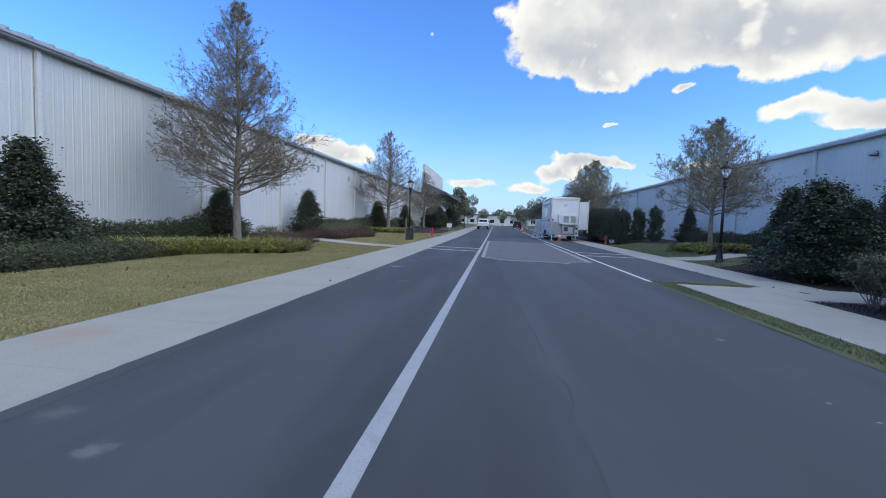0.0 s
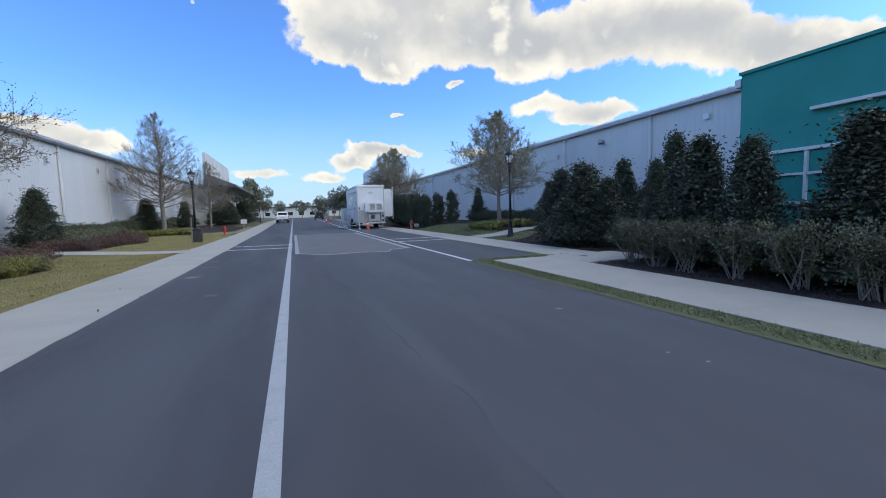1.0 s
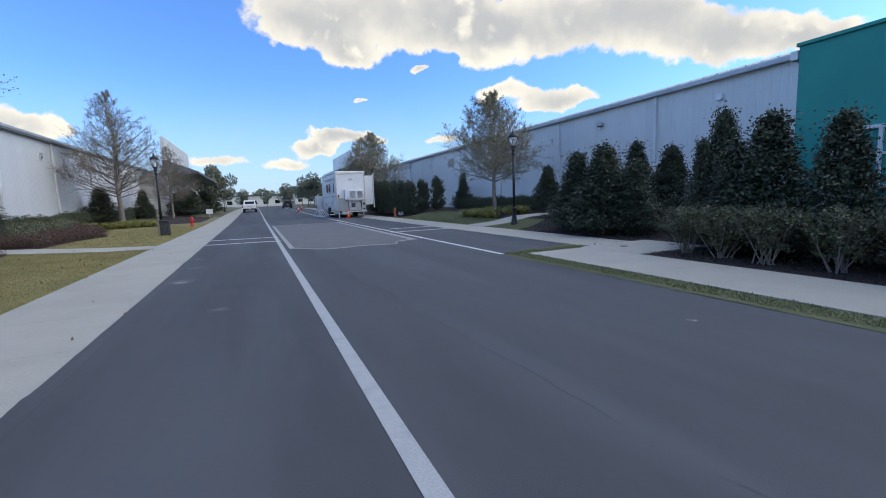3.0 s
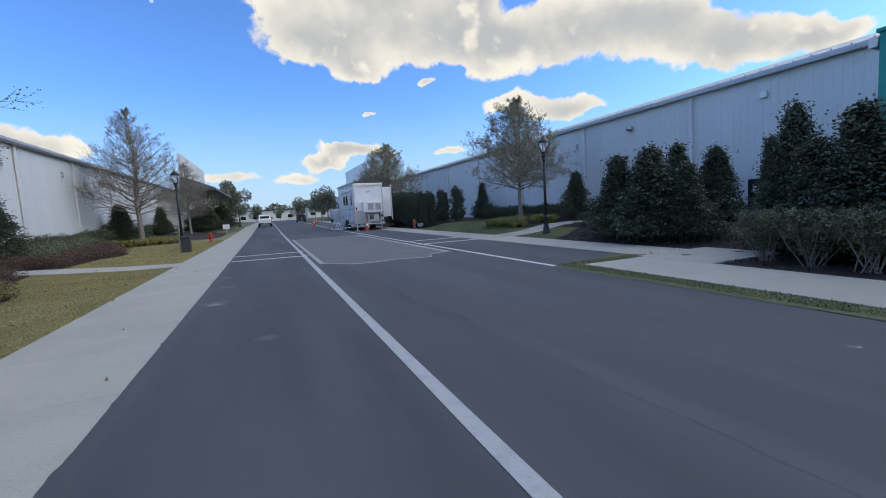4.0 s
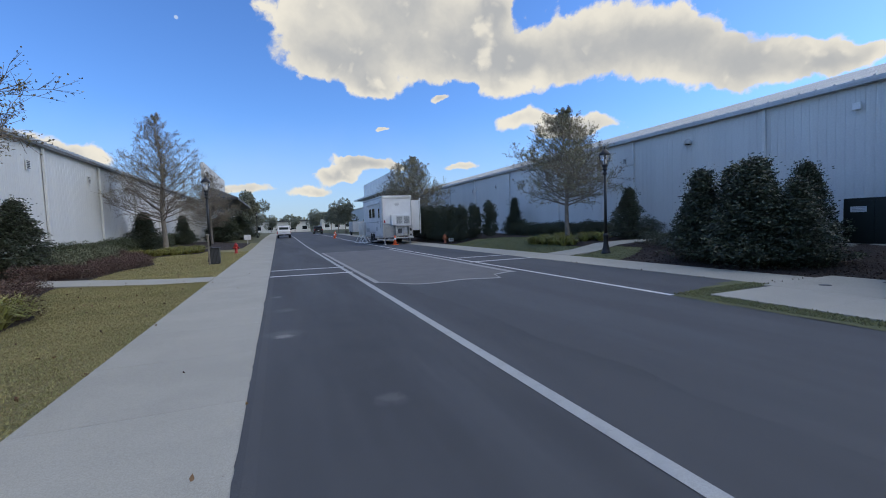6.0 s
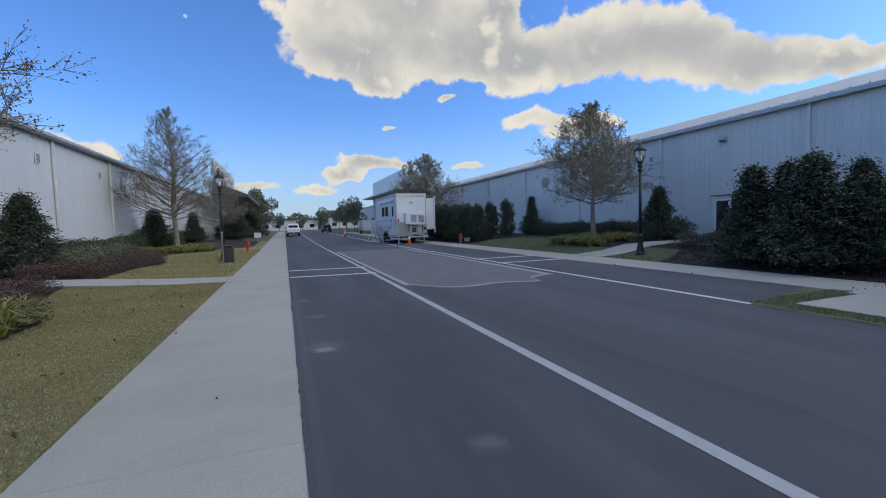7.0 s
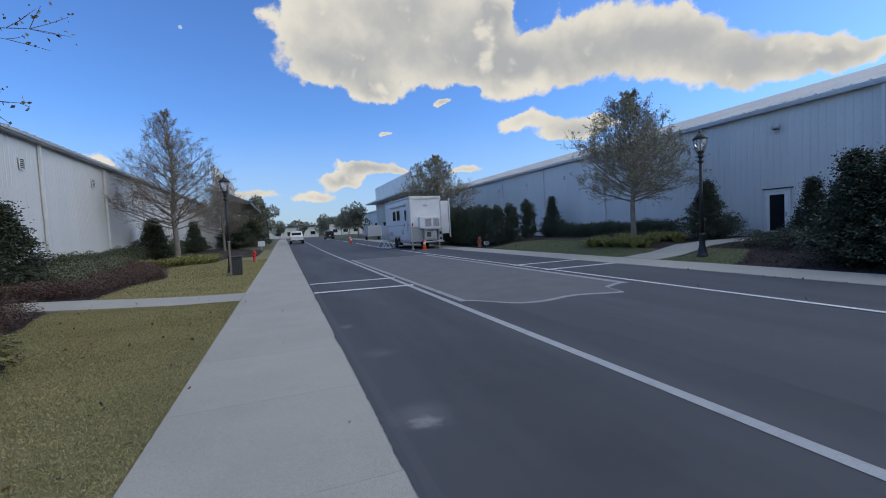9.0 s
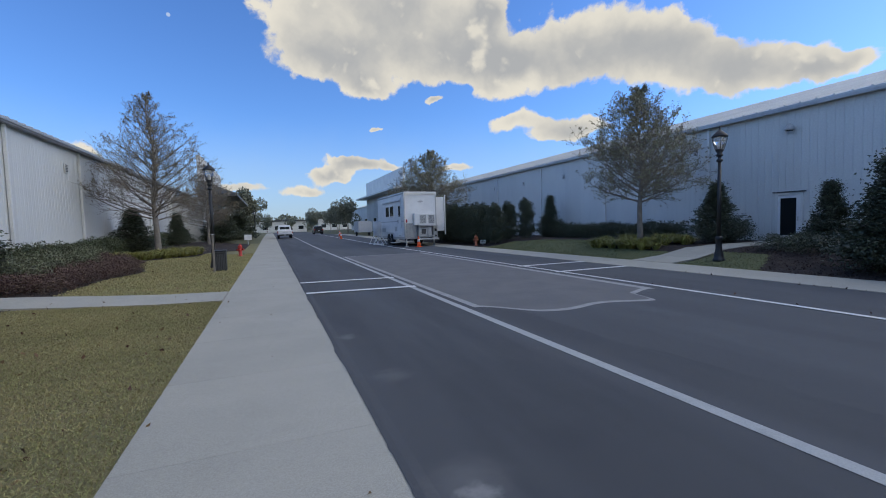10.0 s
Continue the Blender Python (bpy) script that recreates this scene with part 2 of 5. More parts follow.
OLIVE = material("olive_leaf", (0.125, 0.135, 0.075), (0.15, 0.15, 0.085), 1.0, 20, 0.65, bump=0, island=True, spread=0.4)
REDLEAF = material("russet_leaf", (0.115, 0.062, 0.05), (0.09, 0.065, 0.045), 1.0, 20, 0.7, bump=0, island=True, spread=0.5)
YELLOW = material("liriope_leaf", (0.29, 0.275, 0.07), (0.20, 0.205, 0.05), 1.0, 20, 0.6, bump=0, island=True, spread=0.4)
THINLEAF = material("thin_olive_leaf", (0.25, 0.235, 0.14), (0.27, 0.22, 0.14), 1.0, 20, 0.7, bump=0, island=True, spread=0.4)
# distant foliage, its base colour lightened to stand for air haze
HAZYLEAF = material("hazy_far_leaf", (0.165, 0.175, 0.125), (0.19, 0.19, 0.14), 0.3, 8, 0.8, bump=0, island=True, spread=0.4)
BLACK = material("black_cast_iron", (0.012, 0.012, 0.013), None, 6.0, 60, 0.45, bump=0.1)
RUBBER = material("rubber", (0.018, 0.018, 0.019), None, 8, 60, 0.85)
WHITE = material("white_paint", (0.76, 0.76, 0.75), (0.68, 0.68, 0.68), 1.2, 30, 0.35, bump=0.02, fine_mix=0.1)
ALU = material("aluminium", (0.55, 0.56, 0.57), (0.45, 0.46, 0.47), 3.0, 50, 0.35, metal=0.8, bump=0.05, fine_mix=0.2)
PLATE = material("tread_plate", (0.42, 0.43, 0.44), (0.30, 0.31, 0.32), 9.0, 55, 0.4, metal=0.7, bump=0.5, fine_mix=0.4)
ORANGE = material("safety_orange", (0.85, 0.13, 0.03), (0.7, 0.11, 0.03), 4.0, 40, 0.6, fine_mix=0.15)
HYDRANT = material("hydrant_red", (0.52, 0.035, 0.025), (0.38, 0.03, 0.025), 6.0, 50, 0.5, fine_mix=0.2)
AMBER = material("faded_orange", (0.45, 0.14, 0.06), (0.3, 0.1, 0.06), 6.0, 50, 0.6)
SILVER = material("grey_cap", (0.5, 0.5, 0.5), None, 6.0, 50, 0.5)
CABINET = material("cabinet_green", (0.012, 0.018, 0.015), None, 3.0, 40, 0.5, bump=0.05)
REDLAMP = material("red_lens", (0.4, 0.01, 0.01), None, 6.0, 40, 0.25, bump=0)
CARBLACK = material("dark_car_paint", (0.016, 0.018, 0.022), None, 3.0, 40, 0.25, metal=0.2, bump=0)
FARWALL = material("pale_render", (0.6, 0.59, 0.55), (0.5, 0.49, 0.46), 0.3, 10, 0.8)


def glass_material(name, tint, alpha):
    m = bpy.data.materials.new(name)
    m.use_nodes = True
    n = Nodes(m.node_tree)
    b = n.add("ShaderNodeBsdfPrincipled", Base__Color=(*tint, 1), Roughness=0.06)
    if alpha:
        b.inputs["Transmission Weight"].default_value = alpha
    n.add("ShaderNodeOutputMaterial", Surface=b.outputs[0])
    return m


DARKGLASS = glass_material("dark_glass", (0.015, 0.018, 0.02), 0.0)
LAMPGLASS = glass_material("lamp_glass", (0.8, 0.8, 0.78), 0.75)


# ---- builders ----
def smooth(a, b, x):
    t = min(1.0, max(0.0, (x - a) / (b - a)))
    return t * t * (3 - 2 * t)


def gz(x, y):
    """Height of the ground: a street that climbs gently, beds that rise on both sides."""
    z = 0.3 * smooth(42, 90, y)
    z += (0.16 + 0.22 * smooth(28, 42, y)) * smooth(-5.5, -10.5, x) if x < 0 else 0.40 * smooth(10.2, 13.6, x)
    return z


def mesh(name, verts, faces, flat=True):
    me = bpy.data.meshes.new(name)
    me.from_pydata([tuple(v) for v in verts], [], faces)
    if not flat:
        me.shade_smooth()
    return me


def part(name, shape, mat, parent, label=""):
    """One mesh object under a thing or a part; shape is a mesh or a bmesh."""
    if isinstance(shape, bmesh.types.BMesh):
        me = bpy.data.meshes.new(name)
        shape.to_mesh(me)
        shape.free()
    else:
        me = shape
    if not me.materials:
        me.materials.append(mat)
    ob = new(name, me)
    if me.materials[0] != mat:
        ob.material_slots[0].link = "OBJECT"
        ob.material_slots[0].material = mat
    ob.parent = parent
    return tagged(ob, label) if label else ob


def thing(name, x, y, label, category, group="", rz=0.0, z=None):
    ob = new(name)
    ob.matrix_basis = pose(x, y, gz(x, y) if z is None else z, 0, 0, rz)
    return tagged(ob, label, category, group)


def solid(name, shape, mat, label="", category="", kind="structure", at=None):
    ob = part(name, shape, mat, None)
    if at is not None:
        ob.matrix_basis = at
    return tagged(ob, label, category, "", kind)


def box(bm, x0, x1, y0, y1, z0, z1, bevel=0.0):
    vs = [bm.verts.new((x, y, z)) for z in (z0, z1) for x, y in ((x0, y0), (x1, y0), (x1, y1), (x0, y1))]
    fs = [bm.faces.new([vs[i] for i in f]) for f in ((3, 2, 1, 0), (4, 5, 6, 7), (0, 1, 5, 4), (1, 2, 6, 5), (2, 3, 7, 6), (3, 0, 4, 7))]
    if bevel:
        bmesh.ops.bevel(bm, geom=list({e for f in fs for e in f.edges}), offset=bevel, segments=2, affect="EDGES", profile=0.6)
    return bm


def boxes(*rows, bevel=0.0):
    bm = bmesh.new()
    for r in rows:
        box(bm, *r, bevel=bevel)
    return bm


def lathe(profile, sides=16):
    """A turned shape about z from (radius, height) pairs."""
    verts, faces = [], []
    for r, z in profile:
        verts += [(r * math.cos(2 * math.pi * i / sides), r * math.sin(2 * math.pi * i / sides), z) for i in range(sides)]
    for k in range(len(profile) - 1):
        for i in range(sides):
            j = (i + 1) % sides
            faces.append((k * sides + i, k * sides + j, (k + 1) * sides + j, (k + 1) * sides + i))
    faces.append(tuple(range(sides))[::-1])
    faces.append(tuple((len(profile) - 1) * sides + i for i in range(sides)))
    return mesh("turned", verts, faces, flat=False)


def tube(verts, faces, points, radii, sides=5):
    """Adds a tapered tube along points."""
    start = len(verts)
    for k, p in enumerate(points):
        d = (points[min(k + 1, len(points) - 1)] - points[max(k - 1, 0)]).normalized()
        a = d.orthogonal().normalized()
        b = d.cross(a)
        for i in range(sides):
            g = 2 * math.pi * i / sides
            verts.append(p + (a * math.cos(g) + b * math.sin(g)) * radii[k])
    for k in range(len(points) - 1):
        for i in range(sides):
            j = (i + 1) % sides
            faces.append((start + k * sides + i, start + k * sides + j, start + (k + 1) * sides + j, start + (k + 1) * sides + i))


def leaves(points, size, rng, upright=0.0, slim=0.5):
    """Leaf blades: one folded four-cornered leaf at each point."""
    n = len(points)
    d = rng.normal(size=(n, 3))
    d[:, 2] = d[:, 2] * (1 - upright) + upright * 2.0
    d /= np.linalg.norm(d, axis=1)[:, None]
    s = np.cross(d, rng.normal(size=(n, 3)))
    s /= np.linalg.norm(s, axis=1)[:, None]
    length = size * rng.uniform(0.6, 1.3, (n, 1))
    mid = points + d * length * 0.5
    nor = np.cross(d, s)
    co = np.stack([points, mid + s * length * slim * 0.5 + nor * length * 0.08, points + d * length, mid - s * length * slim * 0.5 + nor * length * 0.08], 1).reshape(-1, 3)
    me = bpy.data.meshes.new("leaves")
    me.vertices.add(4 * n)
    me.vertices.foreach_set("co", co.astype(np.float32).ravel())
    me.loops.add(4 * n)
    me.loops.foreach_set("vertex_index", np.arange(4 * n, dtype=np.int32))
    me.polygons.add(n)
    me.polygons.foreach_set("loop_start", np.arange(0, 4 * n, 4, dtype=np.int32))
    me.update(calc_edges=True)
    return me


# ---- ground, street, pavements ----
def sheet(name, xs, ys, lift, mat, label, category, keep=None, wobble=0.0):
    """A sheet over the ground; keep(x, y) says which cells belong to it."""
    verts = [(x, y, gz(x, y) + lift + (wobble * noise.noise((x * 1.7, y * 1.7, 0)) if wobble else 0)) for y in ys for x in xs]
    nx = len(xs)
    faces = [(j * nx + i, j * nx + i + 1, (j + 1) * nx + i + 1, (j + 1) * nx + i) for j in range(len(ys) - 1) for i in range(nx - 1)
             if keep is None or keep((xs[i] + xs[i + 1]) / 2, (ys[j] + ys[j + 1]) / 2)]
    return solid(name, mesh(name, verts, faces, flat=False), mat, label, category)


def steps(a, b, d):
    n = max(1, round((b - a) / d))
    return [a + (b - a) * i / n for i in range(n + 1)]


sheet("ground", [-3000, -600, -150, -60] + steps(-30, 30, 1.0) + [60, 150, 600, 3000],
      [-3000, -600, -100, -30] + steps(-10, 120, 2.0) + [160, 300, 800, 3000], -0.06, EARTH, "green and brown open ground reaching the horizon", "ground")
ROAD_L, ROAD_R, BAY_R = -2.7, 5.3, 8.0
sheet("road", steps(ROAD_L, BAY_R + 0.02, 0.9), steps(-40, 170, 1.0), 0.0, ASPHALT, "dark grey asphalt street with lighter worn lanes", "road",
      keep=lambda x, y: x < ROAD_R or y > 14)


def left_bed_edge(y):
    """x of the edge between lawn and planting bed on the west side."""
    if y < 24.5:
        return -8.87 + 1.9 * smooth(14.3, 18.0, y) - 1.3 * smooth(19, 21.5, y) - 0.4 * smooth(22, 24.5, y)
    return -8.6 + 0.5 * smooth(30, 32.5, y) - 1.0 * smooth(33, 36, y) + 1.6 * smooth(36.5, 43, y) + 2.0 * smooth(46, 52, y)


def left_path(x, y):
    return 24.2 + 0.16 * (-4.6 - x) < y < 25.8 + 0.2 * (-4.6 - x)


def right_path(x, y):
    return 24.1 + 0.05 * (x - 9.8) < y < 25.9


fine_x = steps(-13.1, -4.5, 0.2)
sheet("lawn_west", fine_x, steps(-12, 64, 0.2), -0.012, LAWN, "short dormant yellow-green lawn beside the pavement", "lawn",
      keep=lambda x, y: x > left_bed_edge(y) and not left_path(x, y), wobble=0.012)
sheet("bed_west", fine_x, steps(-12, 64, 0.25), 0.0, MULCH, "dark brown mulch bed along the warehouse", "planting bed",
      keep=lambda x, y: x <= left_bed_edge(y) and not left_path(x, y), wobble=0.03)


def right_lawn(x, y):
    """Turf on the east side: a verge by the road, wedges by the lamp and the tree."""
    if x < 5.76:
        return y < 14.9
    if x < 8.0:
        return 14.42 + 0.09 * (x - 6) < y < 14.85 + 0.25 * (x - 5.5)
    if 9.8 < x < 12.4 and 21.0 < y < 24.1:
        return (x - 9.8) < 2.6 * smooth(21.0, 22.6, y)
    return 25.9 < y < 39 and 9.8 < x < 12.0 + 2.4 * smooth(30.5, 33, y) - 2.0 * smooth(35, 39, y)


def right_pave(x, y):
    if y < 14.45 and 5.76 < x < 7.72:
        return True
    if 12.6 < y < 14.7 and 7.72 < x < 9.8 + 0.4:
        return True
    return y > 14.9 and 8.0 < x < 9.8


fine_r = steps(5.3, 18.8, 0.1)
near_y = steps(-12, 64, 0.2)
sheet("lawn_east", steps(5.16, 15.26, 0.1), steps(-12, 40, 0.2), 0.008, LAWN_SHADED, "thin strip of worn turf beside the street", "lawn", keep=lambda x, y: right_lawn(x, y), wobble=0.006)
sheet("bed_east", fine_r, near_y, -0.002, MULCH, "dark mulch bed under the shrubs", "planting bed",
      keep=lambda x, y: x > (7.7 if y < 14.2 else 9.8) and not right_lawn(x, y) and not right_pave(x, y) and not (x > 9.9 and right_path(x, y)), wobble=0.03)


def slab_row(name, x0, x1, ys, lift, label, skew=None):
    """A pavement of cast slabs, each slab a piece of its own."""
    root = tagged(new(name), label, "pavement", "", "structure")
    for a, b in zip(ys[:-1], ys[1:]):
        ya, yb = a + 0.0012, b - 0.0012
        bm = bmesh.new()
        box(bm, x0, x1, ya, yb, -0.12, 0.0, bevel=0.004)
        for v in bm.verts:
            t = v.co.copy()
            if skew:
                t.y += skew(t.x, (t.y - ya) / (yb - ya))
            v.co = (t.x, t.y, t.z + gz(t.x, t.y) + lift)
        part("slab", bm, CONCRETE, root)
    return root


slab_row("pavement_west", -4.55, ROAD_L, steps(-20, 64, 1.83), 0.012, "pale concrete pavement of cast slabs")
slab_row("pavement_west_far", -4.55, ROAD_L, steps(64, 160, 6.0), 0.012, "pale concrete pavement running far down the street")
slab_row("pavement_east_near", 5.76, 7.72, steps(-20, 14.42, 1.83), 0.03, "pale concrete pavement behind a turf strip")
slab_row("pavement_east", 8.0, 9.8, steps(14.66, 160, 1.83)[:46], 0.012, "pale concrete pavement beside the parking bays")
slab_row("pavement_link", 7.73, 10.3, [12.6, 14.64], 0.03, "pale concrete landing joining two pavements")
west_path = tagged(new("path_west"), "pale concrete footpath crossing the lawn", "path", "", "structure")
east_path = tagged(new("path_east"), "pale concrete footpath to the warehouse door", "path", "", "structure")
for root, xs, lo, hi in ((west_path, steps(-13.05, -4.56, 1.42), lambda x: 24.2 + 0.16 * (-4.6 - x), lambda x: 25.8 + 0.2 * (-4.6 - x)),
                         (east_path, steps(9.81, 18.8, 1.5), lambda x: 24.1 + 0.05 * (x - 9.8), lambda x: 25.9)):
    for a, b in zip(xs[:-1], xs[1:]):
        top = [(x, y, gz(x, y) + 0.02) for x, y in ((a + 0.004, lo(a)), (b - 0.004, lo(b)), (b - 0.004, hi(b)), (a + 0.004, hi(a)))]
        part("slab", mesh("slab", [(x, y, z - 0.12) for x, y, z in top] + top, [(3, 2, 1, 0), (4, 5, 6, 7), (0, 1, 5, 4), (1, 2, 6, 5), (2, 3, 7, 6), (3, 0, 4, 7)]), CONCRETE, root)


def stripe(name, x0, x1, ys, lift=0.005, paint=PAINT, skew=0.0):
    n = max(2, int((x1 - x0) / 0.2) + 1)
    verts = [(x, y + skew * (x - x0), gz(x, y) + lift) for y in ys for x in (x0 + (x1 - x0) * k / (n - 1) for k in range(n))]
    faces = [(n * i + k, n * i + k + 1, n * i + n + k + 1, n * i + n + k) for i in range(len(ys) - 1) for k in range(n - 1)]
    return solid(name, mesh(name, verts, faces), paint, "worn white painted line on the asphalt", "road marking")


stripe("marking_west", -0.085, 0.06, steps(-20, 150, 2.0))
stripe("marking_east", 5.12, 5.25, steps(14.8, 120, 2.0), 0.012, FRESH)
for y in (24.22, 26.44):
    stripe("marking_bay_west", -2.68, 0.1, [y - 0.11, y + 0.11], 0.02, FRESH, -0.12)
    stripe("marking_bay_east", 5.0, 7.95, [y, y + 0.22], 0.02, FRESH)


def patch():
    """The newer asphalt patch, with a paler sealed rim and a wavy near edge."""
    def near(x):
        return 20.5 - 0.85 * smooth(0.15, 1.2, x) + 0.12 * math.sin(3 * x) - 0.05 * x + 0.78 * smooth(3.68, 3.95, x) + 0.12 * smooth(3.9, 4.8, x)
    xs = steps(0.2, 4.86, 0.08)
    for name, inset, lift, mat in (("road_patch_rim", 0.0, 0.003, PATCH_RIM), ("road_patch", 0.16, 0.006, PATCH)):
        cols = [min(max(x, 0.2 + inset), 4.86 - inset * 1.6) for x in xs]
        verts, faces = [], []
        for k in range(21):
            for x in cols:
                y = near(x) + inset + (37.0 - 2 * inset - near(x)) * k / 20
                verts.append((x, y, gz(x, y) + lift))
        n = len(cols)
        for k in range(20):
            for i in range(n - 1):
                faces.append((k * n + i, k * n + i + 1, (k + 1) * n + i + 1, (k + 1) * n + i))
        solid(name, mesh(name, verts, faces), mat, "paler asphalt repair patch in the lane", "road patch")


patch()


# ---- warehouses ----
def cladding_panel(height):
    """A ribbed metal sheet 0.915 m wide, along +y, ribs towards +x."""
    prof = [(0.0, 0.0)]
    for k in range(3):
        c = 0.06 + 0.305 * k
        prof += [(c, 0.0), (c + 0.025, 0.011), (c + 0.045, 0.011), (c + 0.07, 0.0)]
        prof += [(c + 0.16, 0.0), (c + 0.165, 0.003), (c + 0.18, 0.003), (c + 0.185, 0.0)]
    prof.append((0.912, 0.0))
    verts = [(d, y, z) for z in (0.0, height) for y, d in prof]
    n = len(prof)
    return mesh("panel", verts, [(i, i + 1, n + i + 1, n + i) for i in range(n - 1)])


def warehouse(side, x, y0, y1, eave, spouts, name):
    """One long shed; side +1 faces +x (west building), -1 faces -x."""
    root = solid("wall_" + name, boxes((min(x, x - side * 0.25), max(x, x - side * 0.25), y0, y1, -0.2, eave)), WALL,
                 "long white ribbed metal warehouse wall", "wall")
    sheet_me = cladding_panel(eave - 0.1)
    sheet_me.materials.append(WALL)
    y = y0
    while y + 0.9 < y1:
        ob = new("panel", sheet_me)
        ob.parent = root
        ob.matrix_basis = Matrix.Translation((x + side * 0.004, y if side > 0 else y + 0.915, 0.1)) @ pose(0, 0, 0, 0, 0, 0 if side > 0 else 180)
        y += 0.915
    # roof with raised seams and a hung gutter
    bm = bmesh.new()
    def slope(a, b, c, d, lo, hi):
        vs = []
        for u, z in ((a, lo), (b, lo), (b, hi), (a, hi)):
            for yy in (c, d):
                vs.append(bm.verts.new((x + side * u, yy, eave + z - u * 0.26)))
        for f in ((0, 2, 3, 1), (2, 4, 5, 3), (4, 6, 7, 5), (6, 0, 1, 7), (0, 6, 4, 2), (1, 3, 5, 7)):
            bm.faces.new([vs[i] for i in f])
    slope(0.34, -26.0, y0, y1, 0.02, 0.12)
    yy = y0 + 0.1
    while yy < y1:
        slope(0.36, -26.0, yy, yy + 0.07, 0.12, 0.18)
        yy += 0.61
    bmesh.ops.recalc_face_normals(bm, faces=bm.faces)
    solid("roof_" + name, bm, ROOF, "low pale metal roof with raised seams", "roof")
    a, b = sorted((x + side * 0.04, x + side * 0.3))
    solid("gutter_" + name, boxes((a, b, y0, y1, eave - 0.16, eave + 0.03), bevel=0.02), ROOF if side < 0 else GUTTER, "long metal gutter under the eave", "gutter")
    for ys in spouts:
        d = thing("downspout", x, ys, "white square metal downspout on the warehouse wall", "downspout", "downspouts", z=0.0)
        a, b = sorted((side * 0.036, side * 0.15))
        part("pipe", boxes((a, b, -0.06, 0.06, gz(x, ys), eave - 0.1), bevel=0.012), TRIM, d)
        for z in (1.6, 3.3, 5.0):
            a2, b2 = sorted((side * 0.034, side * 0.158))
            part("strap", boxes((a2, b2, -0.08, 0.08, z, z + 0.05)), TRIM, d)
    return root


EAVE = 6.5
warehouse(1, -13.1, -18.0, 140.0, 6.28, [13.6, 20.9, 28.2, 35.4, 42.5, 49.6, 56.8], "west")
warehouse(-1, 18.85, -18.0, 140.0, EAVE, [21.5, 29.25, 37.0, 44.7, 52.4, 60.1, 67.8], "east")


def vent(x, y, z, side, w, h, label, mat=TRIM, dark=DARKTRIM):
    v = thing("wall_vent", x, y, label, "wall vent", "wall vents", z=z)
    s = side
    a, b = sorted((s * 0.036, s * 0.075))
    part("frame", boxes((a, b, -w / 2, w / 2, -h / 2, h / 2), bevel=0.008), mat, v)
    for k in range(5):
        zz = -h * 0.36 + k * h * 0.16
        a, b = sorted((s * 0.076, s * 0.09))
        part("slat", boxes((a, b, -w * 0.4, w * 0.4, zz, zz + h * 0.08)), dark, v)


for y in (34.0, 40.9, 48.0, 55.2):
    vent(-13.1, y, 5.1, 1, 0.34, 0.5, "small grey louvred vent high on the wall")
for y in (30.0, 41.6, 47.5, 53.0):
    vent(18.85, y, 5.2, -1, 0.3, 0.42, "small grey louvred vent high on the wall")


def wall_light(y, z, pale):
    l = thing("wall_light", 18.85, y, "white square wall light" if pale else "grey dome floodlight on the warehouse wall", "wall light", z=z)
    part("bracket", boxes((-0.10, -0.036, -0.06, 0.06, -0.08, 0.08), bevel=0.01), DARKTRIM, l)
    if pale:
        part("housing", boxes((-0.22, -0.10, -0.13, 0.13, -0.14, 0.14), bevel=0.02), WHITE, l)
    else:
        me = lathe([(0.05, 0.16), (0.14, 0.1), (0.18, -0.02), (0.17, -0.12), (0.02, -0.13)], 14)
        part("housing", me, SILVER, l).location = (-0.24, 0, 0)
        part("lens", boxes((-0.34, -0.14, -0.09, 0.09, -0.17, -0.13)), DARKGLASS, l)


wall_light(25.3, 5.57, False)
wall_light(18.1, 5.58, True)

# door in the east warehouse
door = tagged(new("door_1"), "white metal door with a tall dark glass pane", "door", "", "structure")
door.location = (18.85, 25.35, 0.38)
part("frame", boxes((-0.10, -0.036, -0.56, -0.47, 0, 2.14), (-0.10, -0.036, 0.47, 0.56, 0, 2.14), (-0.11, -0.036, -0.56, 0.56, 2.14, 2.24), bevel=0.006), TRIM, door)
part("leaf", boxes((-0.08, -0.04, -0.466, -0.30, 0.02, 2.135), (-0.08, -0.04, 0.36, 0.466, 0.02, 2.135), (-0.08, -0.04, -0.30, 0.36, 0.02, 0.28), (-0.08, -0.04, -0.30, 0.36, 2.0, 2.135)), WHITE, door)
part("pane", boxes((-0.066, -0.05, -0.30, 0.36, 0.28, 2.0)), DARKGLASS, door)
part("handle", boxes((-0.14, -0.08, -0.40, -0.36, 0.95, 1.15), bevel=0.01), ALU, door)
part("drip_cap", boxes((-0.16, -0.036, -0.66, 0.66, 2.26, 2.31), bevel=0.008), DARKTRIM, door)


